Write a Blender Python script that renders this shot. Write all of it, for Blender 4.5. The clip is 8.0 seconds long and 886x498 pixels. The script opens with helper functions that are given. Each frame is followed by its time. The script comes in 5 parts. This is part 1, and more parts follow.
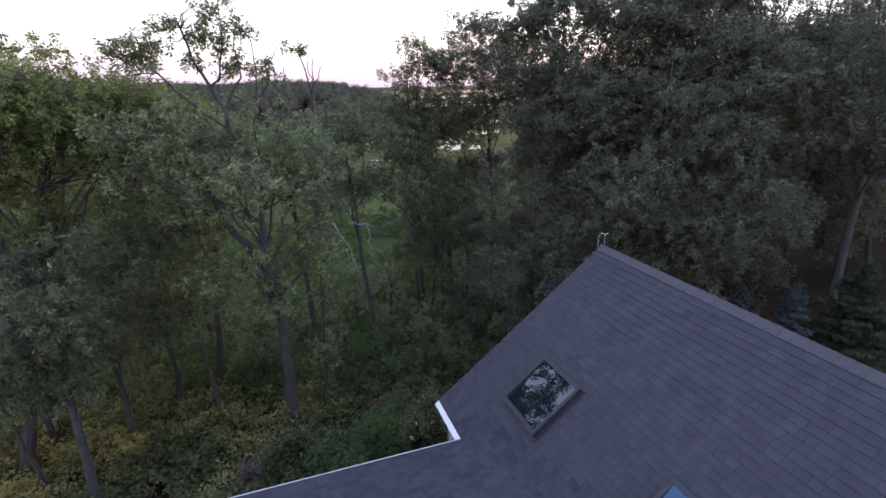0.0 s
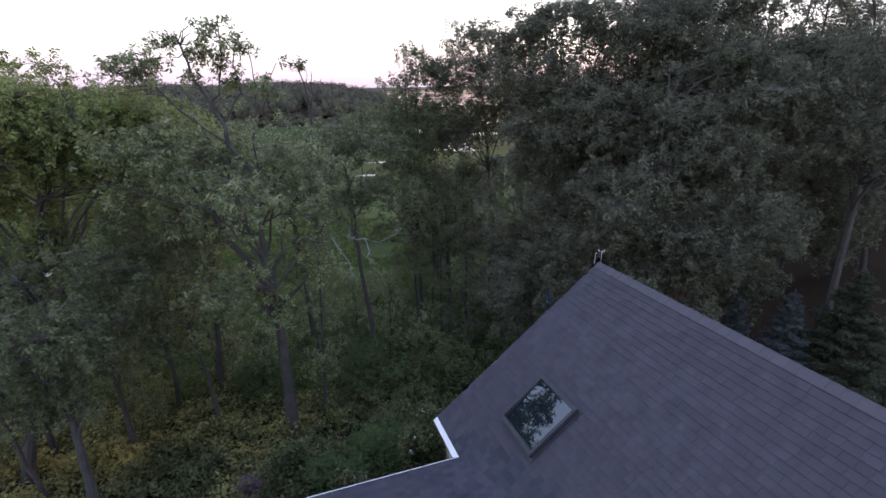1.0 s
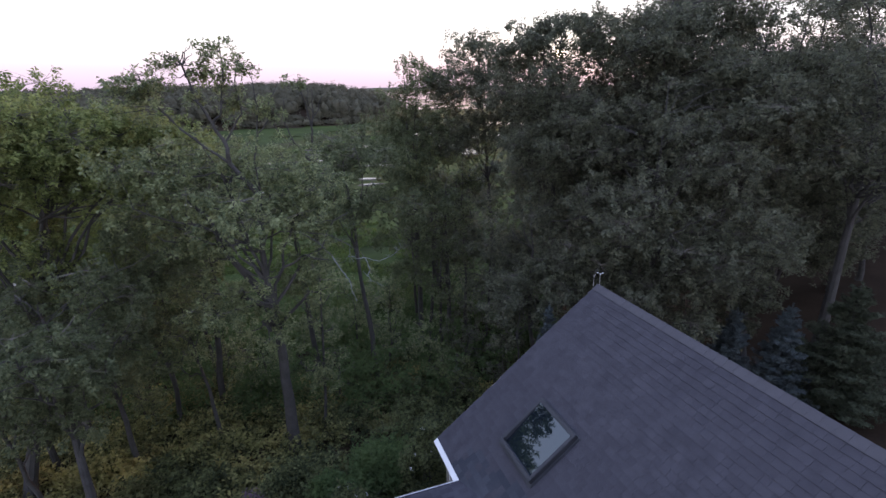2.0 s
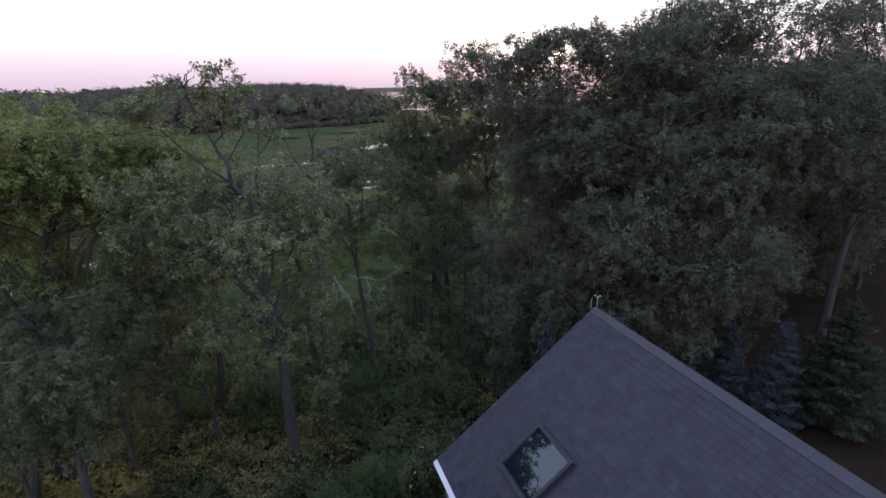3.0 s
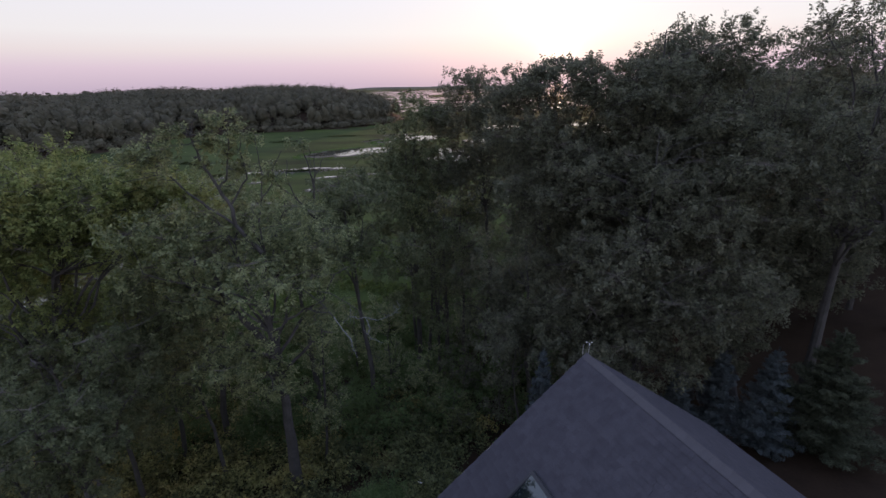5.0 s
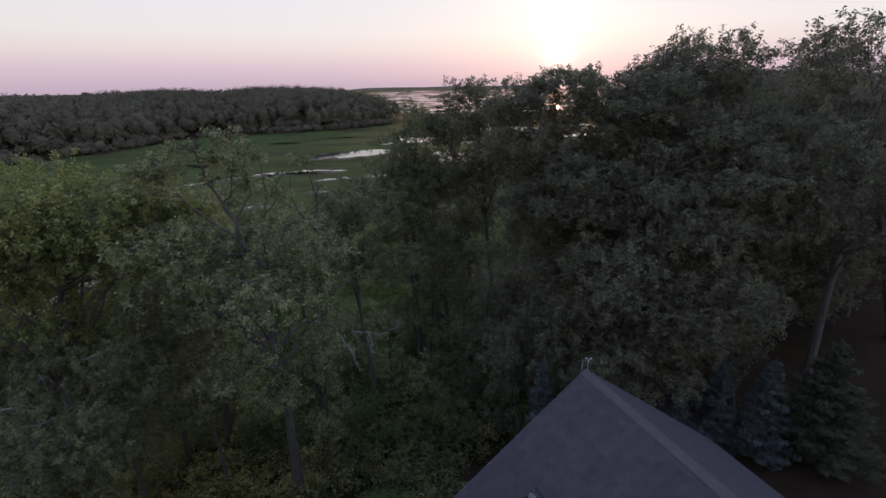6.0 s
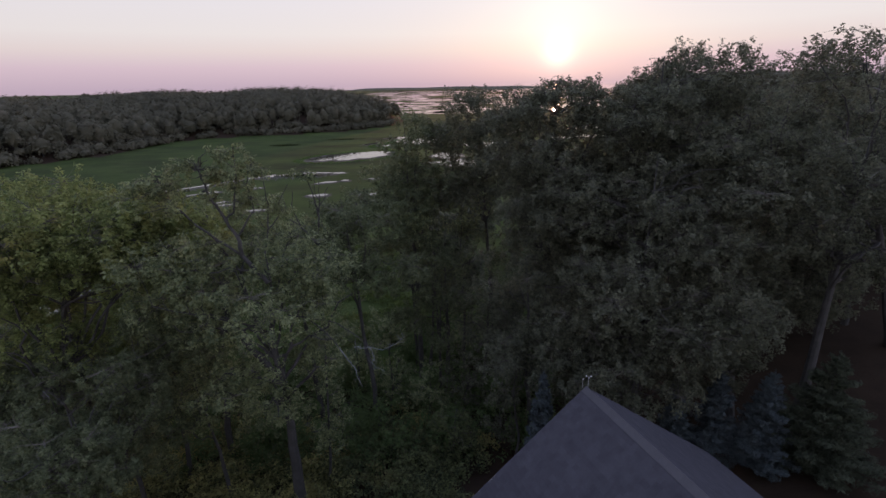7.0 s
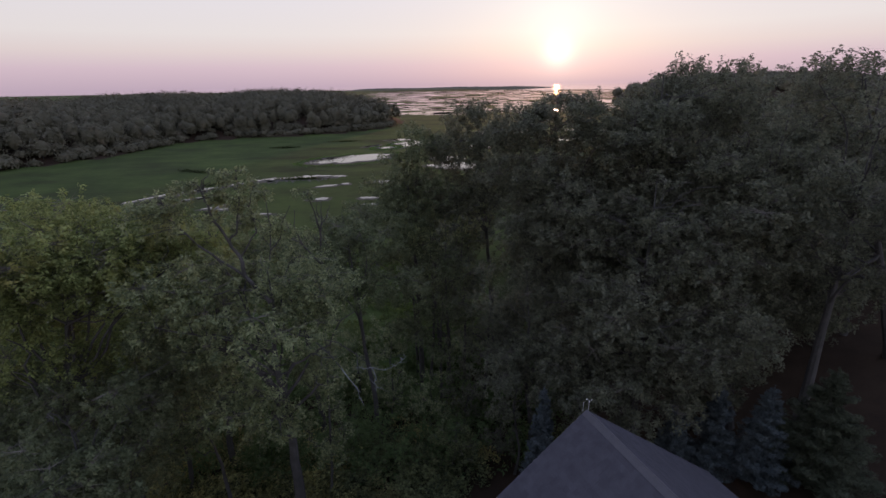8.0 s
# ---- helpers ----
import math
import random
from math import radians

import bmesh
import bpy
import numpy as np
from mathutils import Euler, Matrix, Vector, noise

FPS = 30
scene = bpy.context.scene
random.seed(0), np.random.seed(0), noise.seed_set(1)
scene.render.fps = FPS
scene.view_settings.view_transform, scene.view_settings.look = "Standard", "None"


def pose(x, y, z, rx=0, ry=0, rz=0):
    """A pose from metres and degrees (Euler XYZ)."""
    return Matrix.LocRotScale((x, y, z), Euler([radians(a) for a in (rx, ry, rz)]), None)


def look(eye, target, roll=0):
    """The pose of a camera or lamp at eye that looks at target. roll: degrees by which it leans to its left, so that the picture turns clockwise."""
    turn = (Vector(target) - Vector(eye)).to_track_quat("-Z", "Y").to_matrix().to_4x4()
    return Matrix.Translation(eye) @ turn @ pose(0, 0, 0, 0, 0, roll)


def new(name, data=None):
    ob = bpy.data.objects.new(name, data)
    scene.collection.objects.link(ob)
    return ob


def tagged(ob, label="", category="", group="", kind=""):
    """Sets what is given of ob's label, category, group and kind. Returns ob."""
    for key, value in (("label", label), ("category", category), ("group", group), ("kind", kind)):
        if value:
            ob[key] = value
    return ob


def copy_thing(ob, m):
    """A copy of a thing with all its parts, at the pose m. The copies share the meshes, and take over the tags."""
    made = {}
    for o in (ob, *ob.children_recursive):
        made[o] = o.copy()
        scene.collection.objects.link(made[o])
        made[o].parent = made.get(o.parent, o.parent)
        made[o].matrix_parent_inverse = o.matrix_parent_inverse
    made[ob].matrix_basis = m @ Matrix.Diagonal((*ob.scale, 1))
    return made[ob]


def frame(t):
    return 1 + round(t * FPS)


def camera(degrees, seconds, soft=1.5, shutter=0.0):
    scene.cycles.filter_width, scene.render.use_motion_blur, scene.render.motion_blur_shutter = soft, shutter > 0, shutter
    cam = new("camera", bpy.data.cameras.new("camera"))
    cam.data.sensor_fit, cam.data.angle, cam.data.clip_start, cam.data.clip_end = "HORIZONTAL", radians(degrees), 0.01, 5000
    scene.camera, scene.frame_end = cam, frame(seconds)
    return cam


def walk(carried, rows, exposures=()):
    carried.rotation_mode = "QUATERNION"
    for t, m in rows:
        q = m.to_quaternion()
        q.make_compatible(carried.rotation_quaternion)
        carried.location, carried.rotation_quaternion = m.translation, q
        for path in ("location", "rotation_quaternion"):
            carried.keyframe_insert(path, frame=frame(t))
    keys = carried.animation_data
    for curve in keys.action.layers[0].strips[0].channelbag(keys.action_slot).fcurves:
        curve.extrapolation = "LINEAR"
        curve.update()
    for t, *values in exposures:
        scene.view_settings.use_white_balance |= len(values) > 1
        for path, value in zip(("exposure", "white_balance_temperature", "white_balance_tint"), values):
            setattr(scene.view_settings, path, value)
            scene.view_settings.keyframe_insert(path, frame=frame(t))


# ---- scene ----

# ---------------------------------------------------------------- camera
cam = camera(84.0, 8.0)
ROLL = -1.13
PATH = [
    (0.0, -3.637, -10.848, 9.616, 71.54, 0.25),
    (0.5, -3.622, -10.830, 9.803, 71.54, 0.15),
    (1.0, -3.620, -10.815, 10.030, 71.55, 0.09),
    (1.5, -3.625, -10.786, 10.291, 71.56, 0.04),
    (3.0, -3.605, -10.711, 11.133, 71.54, -0.01),
    (3.5, -3.567, -10.712, 11.456, 71.53, -0.06),
    (4.0, -3.525, -10.700, 11.793, 71.50, -0.06),
    (4.5, -3.500, -10.710, 12.130, 71.46, 0.00),
    (6.0, -3.554, -10.795, 12.900, 71.49, -0.06),
    (6.5, -3.568, -10.785, 13.142, 71.51, -0.09),
    (7.0, -3.590, -10.755, 13.385, 71.52, -0.09),
    (7.5, -3.604, -10.705, 13.672, 71.53, -0.08),
    (8.0, -3.622, -10.655, 14.008, 71.54, -0.10),
]
EXPOSURE = [(0.0, 0.98, 6150, 16), (1.5, 0.90, 6150, 16), (3.0, 0.55, 6150, 16), (4.5, 0.2, 6200, 16), (6.0, 0.05, 6400, 17.5), (8.0, -0.08, 6470, 18.5)]
walk(cam, [(t, pose(x, y, z, rx, 0, yaw) @ pose(0, 0, 0, 0, 0, ROLL)) for t, x, y, z, rx, yaw in PATH], EXPOSURE)

# ---------------------------------------------------------------- sky and sun
SUN_ELEVATION, SUN_AZIMUTH = radians(3.1), radians(12.8)   # azimuth clockwise from +y
SUN_WAY = Vector((math.sin(SUN_AZIMUTH) * math.cos(SUN_ELEVATION), math.cos(SUN_AZIMUTH) * math.cos(SUN_ELEVATION), math.sin(SUN_ELEVATION)))

world = bpy.data.worlds.new("evening_sky")
scene.world = world
world.use_nodes = True
wn = world.node_tree
sky = wn.nodes.new("ShaderNodeTexSky")
sky.sky_type = "NISHITA"
sky.sun_disc = False
sky.sun_elevation, sky.sun_rotation = SUN_ELEVATION, SUN_AZIMUTH
sky.air_density, sky.dust_density, sky.ozone_density = 1.0, 2.0, 3.0
back = wn.nodes["Background"]
back.inputs["Strength"].default_value = 1.0

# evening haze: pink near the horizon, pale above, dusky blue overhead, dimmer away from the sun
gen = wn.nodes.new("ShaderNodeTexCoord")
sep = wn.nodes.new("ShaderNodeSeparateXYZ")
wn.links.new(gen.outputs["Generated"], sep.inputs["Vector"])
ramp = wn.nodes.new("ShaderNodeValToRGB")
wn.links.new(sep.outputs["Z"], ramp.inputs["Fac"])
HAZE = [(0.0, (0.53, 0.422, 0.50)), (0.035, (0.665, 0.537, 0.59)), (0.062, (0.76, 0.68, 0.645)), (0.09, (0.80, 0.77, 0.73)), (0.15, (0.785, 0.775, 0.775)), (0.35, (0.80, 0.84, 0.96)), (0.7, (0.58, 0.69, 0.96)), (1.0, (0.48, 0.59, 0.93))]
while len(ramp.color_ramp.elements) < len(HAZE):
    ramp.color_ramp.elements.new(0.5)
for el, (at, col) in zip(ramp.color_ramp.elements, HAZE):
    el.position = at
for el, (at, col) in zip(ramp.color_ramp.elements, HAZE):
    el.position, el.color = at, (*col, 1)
dot = wn.nodes.new("ShaderNodeVectorMath")
dot.operation = "DOT_PRODUCT"
dot.inputs[1].default_value = SUN_WAY
wn.links.new(gen.outputs["Generated"], dot.inputs[0])
side = wn.nodes.new("ShaderNodeMapRange")
side.inputs["From Min"].default_value, side.inputs["From Max"].default_value = -0.6, 0.9
side.inputs["To Min"].default_value, side.inputs["To Max"].default_value = 0.85, 1.0
wn.links.new(dot.outputs["Value"], side.inputs["Value"])
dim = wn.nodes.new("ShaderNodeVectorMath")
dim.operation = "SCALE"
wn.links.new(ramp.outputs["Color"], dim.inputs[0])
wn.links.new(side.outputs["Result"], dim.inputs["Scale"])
glow = wn.nodes.new("ShaderNodeVectorMath")
glow.operation = "SCALE"
glow.inputs["Scale"].default_value = 0.015
wn.links.new(sky.outputs["Color"], glow.inputs[0])
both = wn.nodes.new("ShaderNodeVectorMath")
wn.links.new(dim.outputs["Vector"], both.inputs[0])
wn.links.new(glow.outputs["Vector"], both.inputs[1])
# the bright aureole of the hazy sun, and the paler sky that opens upwards from it
last = both
for power, col, rise in ((3200.0, (0.5, 0.45, 0.33), 0.0), (520.0, (0.09, 0.13, 0.11), 1.2), (110.0, (0.03, 0.07, 0.06), 5.0)):
    ray = SUN_WAY.copy()
    ray.rotate(Matrix.Rotation(radians(rise), 3, Vector((math.cos(SUN_AZIMUTH), -math.sin(SUN_AZIMUTH), 0))))
    near = wn.nodes.new("ShaderNodeVectorMath")
    near.operation = "DOT_PRODUCT"
    near.inputs[1].default_value = ray
    wn.links.new(gen.outputs["Generated"], near.inputs[0])
    pw = wn.nodes.new("ShaderNodeMath")
    pw.operation, pw.use_clamp = "POWER", True
    pw.inputs[1].default_value = power
    wn.links.new(near.outputs["Value"], pw.inputs[0])
    au = wn.nodes.new("ShaderNodeVectorMath")
    au.operation = "SCALE"
    au.inputs[0].default_value = col
    wn.links.new(pw.outputs[0], au.inputs["Scale"])
    sm = wn.nodes.new("ShaderNodeVectorMath")
    wn.links.new(last.outputs["Vector"], sm.inputs[0])
    wn.links.new(au.outputs["Vector"], sm.inputs[1])
    last = sm
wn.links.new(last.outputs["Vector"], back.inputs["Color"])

sun_lamp = bpy.data.lights.new("sun", "SUN")
sun_lamp.energy, sun_lamp.angle, sun_lamp.color = 1.5, radians(0.6), (1.0, 0.46, 0.2)
sun_ob = new("sun", sun_lamp)
sun_ob.matrix_world = look((0, 0, 60), Vector((0, 0, 60)) - SUN_WAY)


M_SUN = bpy.data.materials.new("setting_sun_disc")
M_SUN.use_nodes = True
_e = M_SUN.node_tree.nodes["Principled BSDF"]
_e.inputs["Base Color"].default_value = (0, 0, 0, 1)
_e.inputs["Emission Color"].default_value = (1.0, 0.62, 0.28, 1)
_e.inputs["Emission Strength"].default_value = 40.0
_b = bmesh.new()
bmesh.ops.create_uvsphere(_b, u_segments=32, v_segments=16, radius=24.0, matrix=Matrix.Translation(SUN_WAY * 4600))
_me = bpy.data.meshes.new("sun_disc")
_b.to_mesh(_me)
_b.free()
_me.materials.append(M_SUN)
tagged(new("sun_disc", _me), "orange sun low over the bay", "sun", "", "structure")


# ---------------------------------------------------------------- materials
def material(name, low, high, scale=8.0, rough=0.8, bump=0.3, fine=60.0, random=0.0, metal=0.0, bump_scale=None):
    """A surface between two colours: broad blotches and fine grain, with relief; random adds variation piece by piece."""
    m = bpy.data.materials.new(name)
    m.use_nodes = True
    t = m.node_tree
    p = t.nodes["Principled BSDF"]
    p.inputs["Roughness"].default_value = rough
    p.inputs["Metallic"].default_value = metal
    co = t.nodes.new("ShaderNodeTexCoord")
    big = t.nodes.new("ShaderNodeTexNoise")
    big.inputs["Scale"].default_value, big.inputs["Detail"].default_value = scale, 4
    small = t.nodes.new("ShaderNodeTexNoise")
    small.inputs["Scale"].default_value, small.inputs["Detail"].default_value = fine, 3
    for n in (big, small):
        t.links.new(co.outputs["Object"], n.inputs["Vector"])
    add = t.nodes.new("ShaderNodeMath")
    add.operation = "MULTIPLY_ADD"
    add.inputs[1].default_value = 0.6
    t.links.new(small.outputs["Fac"], add.inputs[0])
    sub = t.nodes.new("ShaderNodeMath")
    sub.operation = "MULTIPLY_ADD"
    sub.inputs[1].default_value, sub.inputs[2].default_value = 1.4, -0.5
    t.links.new(big.outputs["Fac"], sub.inputs[0])
    t.links.new(sub.outputs[0], add.inputs[2])
    fac = add.outputs[0]
    if random:
        geo, inf = t.nodes.new("ShaderNodeNewGeometry"), t.nodes.new("ShaderNodeObjectInfo")
        s1 = t.nodes.new("ShaderNodeMath")
        t.links.new(geo.outputs["Random Per Island"], s1.inputs[0])
        t.links.new(inf.outputs["Random"], s1.inputs[1])
        fr = t.nodes.new("ShaderNodeMath")
        fr.operation = "FRACT"
        t.links.new(s1.outputs[0], fr.inputs[0])
        s2 = t.nodes.new("ShaderNodeMath")
        s2.operation = "MULTIPLY_ADD"
        s2.inputs[1].default_value = random
        t.links.new(fr.outputs[0], s2.inputs[0])
        s3 = t.nodes.new("ShaderNodeMath")
        s3.operation = "SUBTRACT"
        s3.inputs[1].default_value = random / 2
        t.links.new(fac, s3.inputs[0])
        t.links.new(s3.outputs[0], s2.inputs[2])
        fac = s2.outputs[0]
    mix = t.nodes.new("ShaderNodeMix")
    mix.data_type = "RGBA"
    mix.inputs["A"].default_value, mix.inputs["B"].default_value = (*low, 1), (*high, 1)
    t.links.new(fac, mix.inputs["Factor"])
    t.links.new(mix.outputs["Result"], p.inputs["Base Color"])
    if bump:
        b = t.nodes.new("ShaderNodeBump")
        b.inputs["Strength"].default_value, b.inputs["Distance"].default_value = bump, 0.02
        src = small
        if bump_scale:
            src = t.nodes.new("ShaderNodeTexNoise")
            src.inputs["Scale"].default_value, src.inputs["Detail"].default_value = bump_scale, 4
            t.links.new(co.outputs["Object"], src.inputs["Vector"])
        t.links.new(src.outputs["Fac"], b.inputs["Height"])
        t.links.new(b.outputs["Normal"], p.inputs["Normal"])
    return m


def leaf_material(name, low, high, warm=None, clump=1.3, through_light=0.5, leafwise=0.5, warm_from=0.54):
    """Leaves: colour varies leaf by leaf and clump by clump; light shines through them."""
    m = material(name, low, high, clump, 0.68, 0.0, 3.0, leafwise)
    t = m.node_tree
    p = t.nodes["Principled BSDF"]
    p.inputs["Specular IOR Level"].default_value = 0.16
    out = t.nodes["Material Output"]
    mix = [n for n in t.nodes if n.bl_idname == "ShaderNodeMix"][0]
    colour = mix.outputs["Result"]
    if warm:
        co = t.nodes.new("ShaderNodeTexCoord")
        nz = t.nodes.new("ShaderNodeTexNoise")
        nz.inputs["Scale"].default_value, nz.inputs["Detail"].default_value = 0.45, 2
        t.links.new(co.outputs["Object"], nz.inputs["Vector"])
        mr = t.nodes.new("ShaderNodeMapRange")
        mr.inputs["From Min"].default_value, mr.inputs["From Max"].default_value = warm_from, warm_from + 0.25
        t.links.new(nz.outputs["Fac"], mr.inputs["Value"])
        mw = t.nodes.new("ShaderNodeMix")
        mw.data_type = "RGBA"
        mw.inputs["B"].default_value = (*warm, 1)
        t.links.new(mr.outputs["Result"], mw.inputs["Factor"])
        t.links.new(colour, mw.inputs["A"])
        colour = mw.outputs["Result"]
        t.links.new(colour, p.inputs["Base Color"])
    tr = t.nodes.new("ShaderNodeBsdfTranslucent")
    t.links.new(colour, tr.inputs["Color"])
    ms = t.nodes.new("ShaderNodeMixShader")
    ms.inputs["Fac"].default_value = through_light
    t.links.new(p.outputs["BSDF"], ms.inputs[1])
    t.links.new(tr.outputs["BSDF"], ms.inputs[2])
    t.links.new(ms.outputs["Shader"], out.inputs["Surface"])
    return m


M_OAK = leaf_material("oak_leaf", (0.094, 0.120, 0.064), (0.325, 0.362, 0.188), None, 1.3, 0.4, 0.8)
# darker oak leaf: the shade of trees against the sun, put in the colour
M_OAK_BACKLIT = leaf_material("backlit_oak_leaf", (0.078, 0.085, 0.062), (0.222, 0.232, 0.158), None, 1.3, 0.5, 0.8)
# oak leaf darkened by colour to stand in for shade under the crowns
M_OAK_SHADED = leaf_material("shaded_oak_leaf", (0.066, 0.084, 0.047), (0.214, 0.242, 0.133), None, 1.3, 0.45, 0.8)
# yellow-green: the low sun's glow is put into this leaf colour
M_OAK_LIT = leaf_material("sunlit_tint_oak_leaf", (0.114, 0.147, 0.056), (0.318, 0.368, 0.139), (0.365, 0.312, 0.110), 1.3, 0.4, 0.8, 0.57)
M_SHRUB = leaf_material("dull_green_shrub_leaf", (0.038, 0.050, 0.026), (0.190, 0.212, 0.096), (0.22, 0.20, 0.085), 0.9, 0.4, 1.0, 0.55)
# paler yellow scrub: light falling through the tree gap is put in its colour
M_SCRUB = leaf_material("lit_tint_scrub_leaf", (0.050, 0.060, 0.030), (0.350, 0.352, 0.145), (0.42, 0.36, 0.135), 0.9, 0.4, 1.0, 0.49)
M_BUSH = leaf_material("fresh_green_bush_leaf", (0.058, 0.102, 0.040), (0.152, 0.206, 0.085), None, 1.2)
M_GRASS = leaf_material("marsh_grass_blade", (0.05, 0.11, 0.03), (0.13, 0.22, 0.06), None, 0.2)
M_CORD = leaf_material("cordgrass_blade", (0.066, 0.100, 0.028), (0.138, 0.186, 0.056), None, 0.25)
M_RUSH = leaf_material("dark_rush_blade", (0.03, 0.042, 0.018), (0.075, 0.092, 0.036), None, 0.25)
M_SPRUCE = leaf_material("blue_spruce_needle", (0.05, 0.066, 0.070), (0.13, 0.155, 0.162), None, 2.0, 0.1)
M_FIR = leaf_material("fir_needle", (0.037, 0.046, 0.029), (0.090, 0.102, 0.065), None, 2.0, 0.1)
M_FAR = leaf_material("far_wood_leaf", (0.088, 0.086, 0.060), (0.166, 0.157, 0.108), (0.178, 0.152, 0.108), 0.10, 0.3, 0.25)
M_BARK = material("grey_oak_bark", (0.036, 0.034, 0.033), (0.096, 0.092, 0.090), 3.0, 0.95, 0.9, 26.0)
M_TWIG = material("pale_grey_twig_bark", (0.07, 0.064, 0.056), (0.20, 0.185, 0.165), 3.0, 0.95, 0.3, 30.0)
M_DEAD = material("bleached_dead_wood", (0.12, 0.135, 0.145), (0.27, 0.29, 0.305), 4.0, 0.9, 0.5, 40.0)
M_SHINGLE = material("weathered_grey_asphalt_shingle", (0.0505, 0.050, 0.061), (0.075, 0.074, 0.089), 3.5, 0.92, 0.5, 140.0, 0.40)
M_SHINGLE_DARK = material("dark_blue_grey_asphalt_shingle", (0.036, 0.041, 0.053), (0.066, 0.070, 0.085), 1.5, 0.92, 0.5, 140.0, 0.6)
M_SHINGLE_MIX = material("mottled_grey_asphalt_shingle", (0.040, 0.041, 0.052), (0.070, 0.070, 0.086), 1.5, 0.92, 0.5, 140.0, 0.6)
M_CAP = material("pale_grey_ridge_shingle", (0.056, 0.055, 0.065), (0.084, 0.083, 0.097), 2.0, 0.92, 0.4, 140.0, 0.3)
M_DECK = material("roofing_felt", (0.03, 0.03, 0.032), (0.06, 0.06, 0.064), 3.0, 0.95, 0.2)
M_WHITE = material("white_painted_trim", (0.62, 0.63, 0.65), (0.82, 0.82, 0.83), 2.0, 0.5, 0.05)
M_CEDAR = material("grey_cedar_wall_shingle", (0.16, 0.15, 0.14), (0.32, 0.30, 0.28), 2.0, 0.9, 0.5, 30.0)
M_FRAME = material("dark_bronze_skylight_frame", (0.018, 0.020, 0.026), (0.034, 0.037, 0.046), 3.0, 0.55, 0.05)
M_STEEL = material("galvanised_steel", (0.45, 0.46, 0.47), (0.7, 0.7, 0.72), 6.0, 0.4, 0.05, 60, 0, 0.6)
M_PLASTIC = material("white_plastic", (0.55, 0.55, 0.56), (0.68, 0.68, 0.68), 6.0, 0.4, 0.0)
M_GROUND = material("leaf_litter_and_soil", (0.022, 0.0145, 0.0105), (0.047, 0.032, 0.021), 0.8, 0.95, 0.6, 9.0)
M_PETAL = leaf_material("mauve_petal", (0.10, 0.07, 0.09), (0.30, 0.21, 0.28), None, 3.0, 0.3)


for _m in (M_GROUND, M_SHINGLE, M_SHINGLE_DARK, M_SHINGLE_MIX):
    _m.node_tree.nodes["Principled BSDF"].inputs["Specular IOR Level"].default_value = 0.12


def marsh_material():
    """Salt grass: long drifts of green, dull olive and dark wet ground."""
    m = material("salt_marsh_grass", (0.026, 0.042, 0.013), (0.070, 0.097, 0.029), 0.13, 0.9, 0.8, 0.9, 0, 0, 2.5)
    t = m.node_tree
    p = t.nodes["Principled BSDF"]
    p.inputs["Specular IOR Level"].default_value = 0.05
    first = [n for n in t.nodes if n.bl_idname == "ShaderNodeMix"][0]
    co, mp, nz, mr, mx = (t.nodes.new("ShaderNode" + k) for k in ("TexCoord", "Mapping", "TexNoise", "MapRange", "Mix"))
    mp.inputs["Scale"].default_value = (0.020, 0.042, 1.0)
    mp.inputs["Rotation"].default_value = (0, 0, 0.35)
    nz.inputs["Scale"].default_value, nz.inputs["Detail"].default_value, nz.inputs["Roughness"].default_value = 1.6, 8, 0.65
    mr.inputs["From Min"].default_value, mr.inputs["From Max"].default_value = 0.46, 0.70
    mx.data_type = "RGBA"
    mx.inputs["B"].default_value = (0.026, 0.031, 0.015, 1)
    t.links.new(co.outputs["Object"], mp.inputs["Vector"])
    t.links.new(mp.outputs["Vector"], nz.inputs["Vector"])
    t.links.new(nz.outputs["Fac"], mr.inputs["Value"])
    t.links.new(mr.outputs["Result"], mx.inputs["Factor"])
    t.links.new(first.outputs["Result"], mx.inputs["A"])
    t.links.new(mx.outputs["Result"], p.inputs["Base Color"])
    return m


M_MARSH = marsh_material()
M_MUD = material("wet_marsh_mud", (0.014, 0.013, 0.010), (0.034, 0.034, 0.022), 0.6, 0.8, 0.6, 4.0)

M_WATER = bpy.data.materials.new("still_creek_water")
M_WATER.use_nodes = True
_p = M_WATER.node_tree.nodes["Principled BSDF"]
_p.inputs["Base Color"].default_value = (0.02, 0.022, 0.02, 1)
_p.inputs["Roughness"].default_value = 0.03
_p.inputs["IOR"].default_value = 1.45
_n = M_WATER.node_tree.nodes.new("ShaderNodeTexNoise")
_n.inputs["Scale"].default_value = 0.8
_b = M_WATER.node_tree.nodes.new("ShaderNodeBump")
_b.inputs["Strength"].default_value, _b.inputs["Distance"].default_value = 0.05, 0.03
M_WATER.node_tree.links.new(_n.outputs["Fac"], _b.inputs["Height"])
M_WATER.node_tree.links.new(_b.outputs["Normal"], _p.inputs["Normal"])

# second skylight: the blue sky's reflection is painted in as base colour
M_GLASS_SKY = bpy.data.materials.new("skylight_glass_painted_sky")
M_GLASS_SKY.use_nodes = True
_p = M_GLASS_SKY.node_tree.nodes["Principled BSDF"]
_p.inputs["Base Color"].default_value = (0.028, 0.075, 0.15, 1)
_p.inputs["Roughness"].default_value = 0.03
_p.inputs["IOR"].default_value = 1.42

M_GLASS = bpy.data.materials.new("skylight_glass")
M_GLASS.use_nodes = True
_p = M_GLASS.node_tree.nodes["Principled BSDF"]
_p.inputs["Base Color"].default_value = (0.005, 0.009, 0.014, 1)
_p.inputs["Roughness"].default_value = 0.015
_p.inputs["IOR"].default_value = 1.95
_p.inputs["Specular Tint"].default_value = (0.76, 0.89, 1.0, 1)


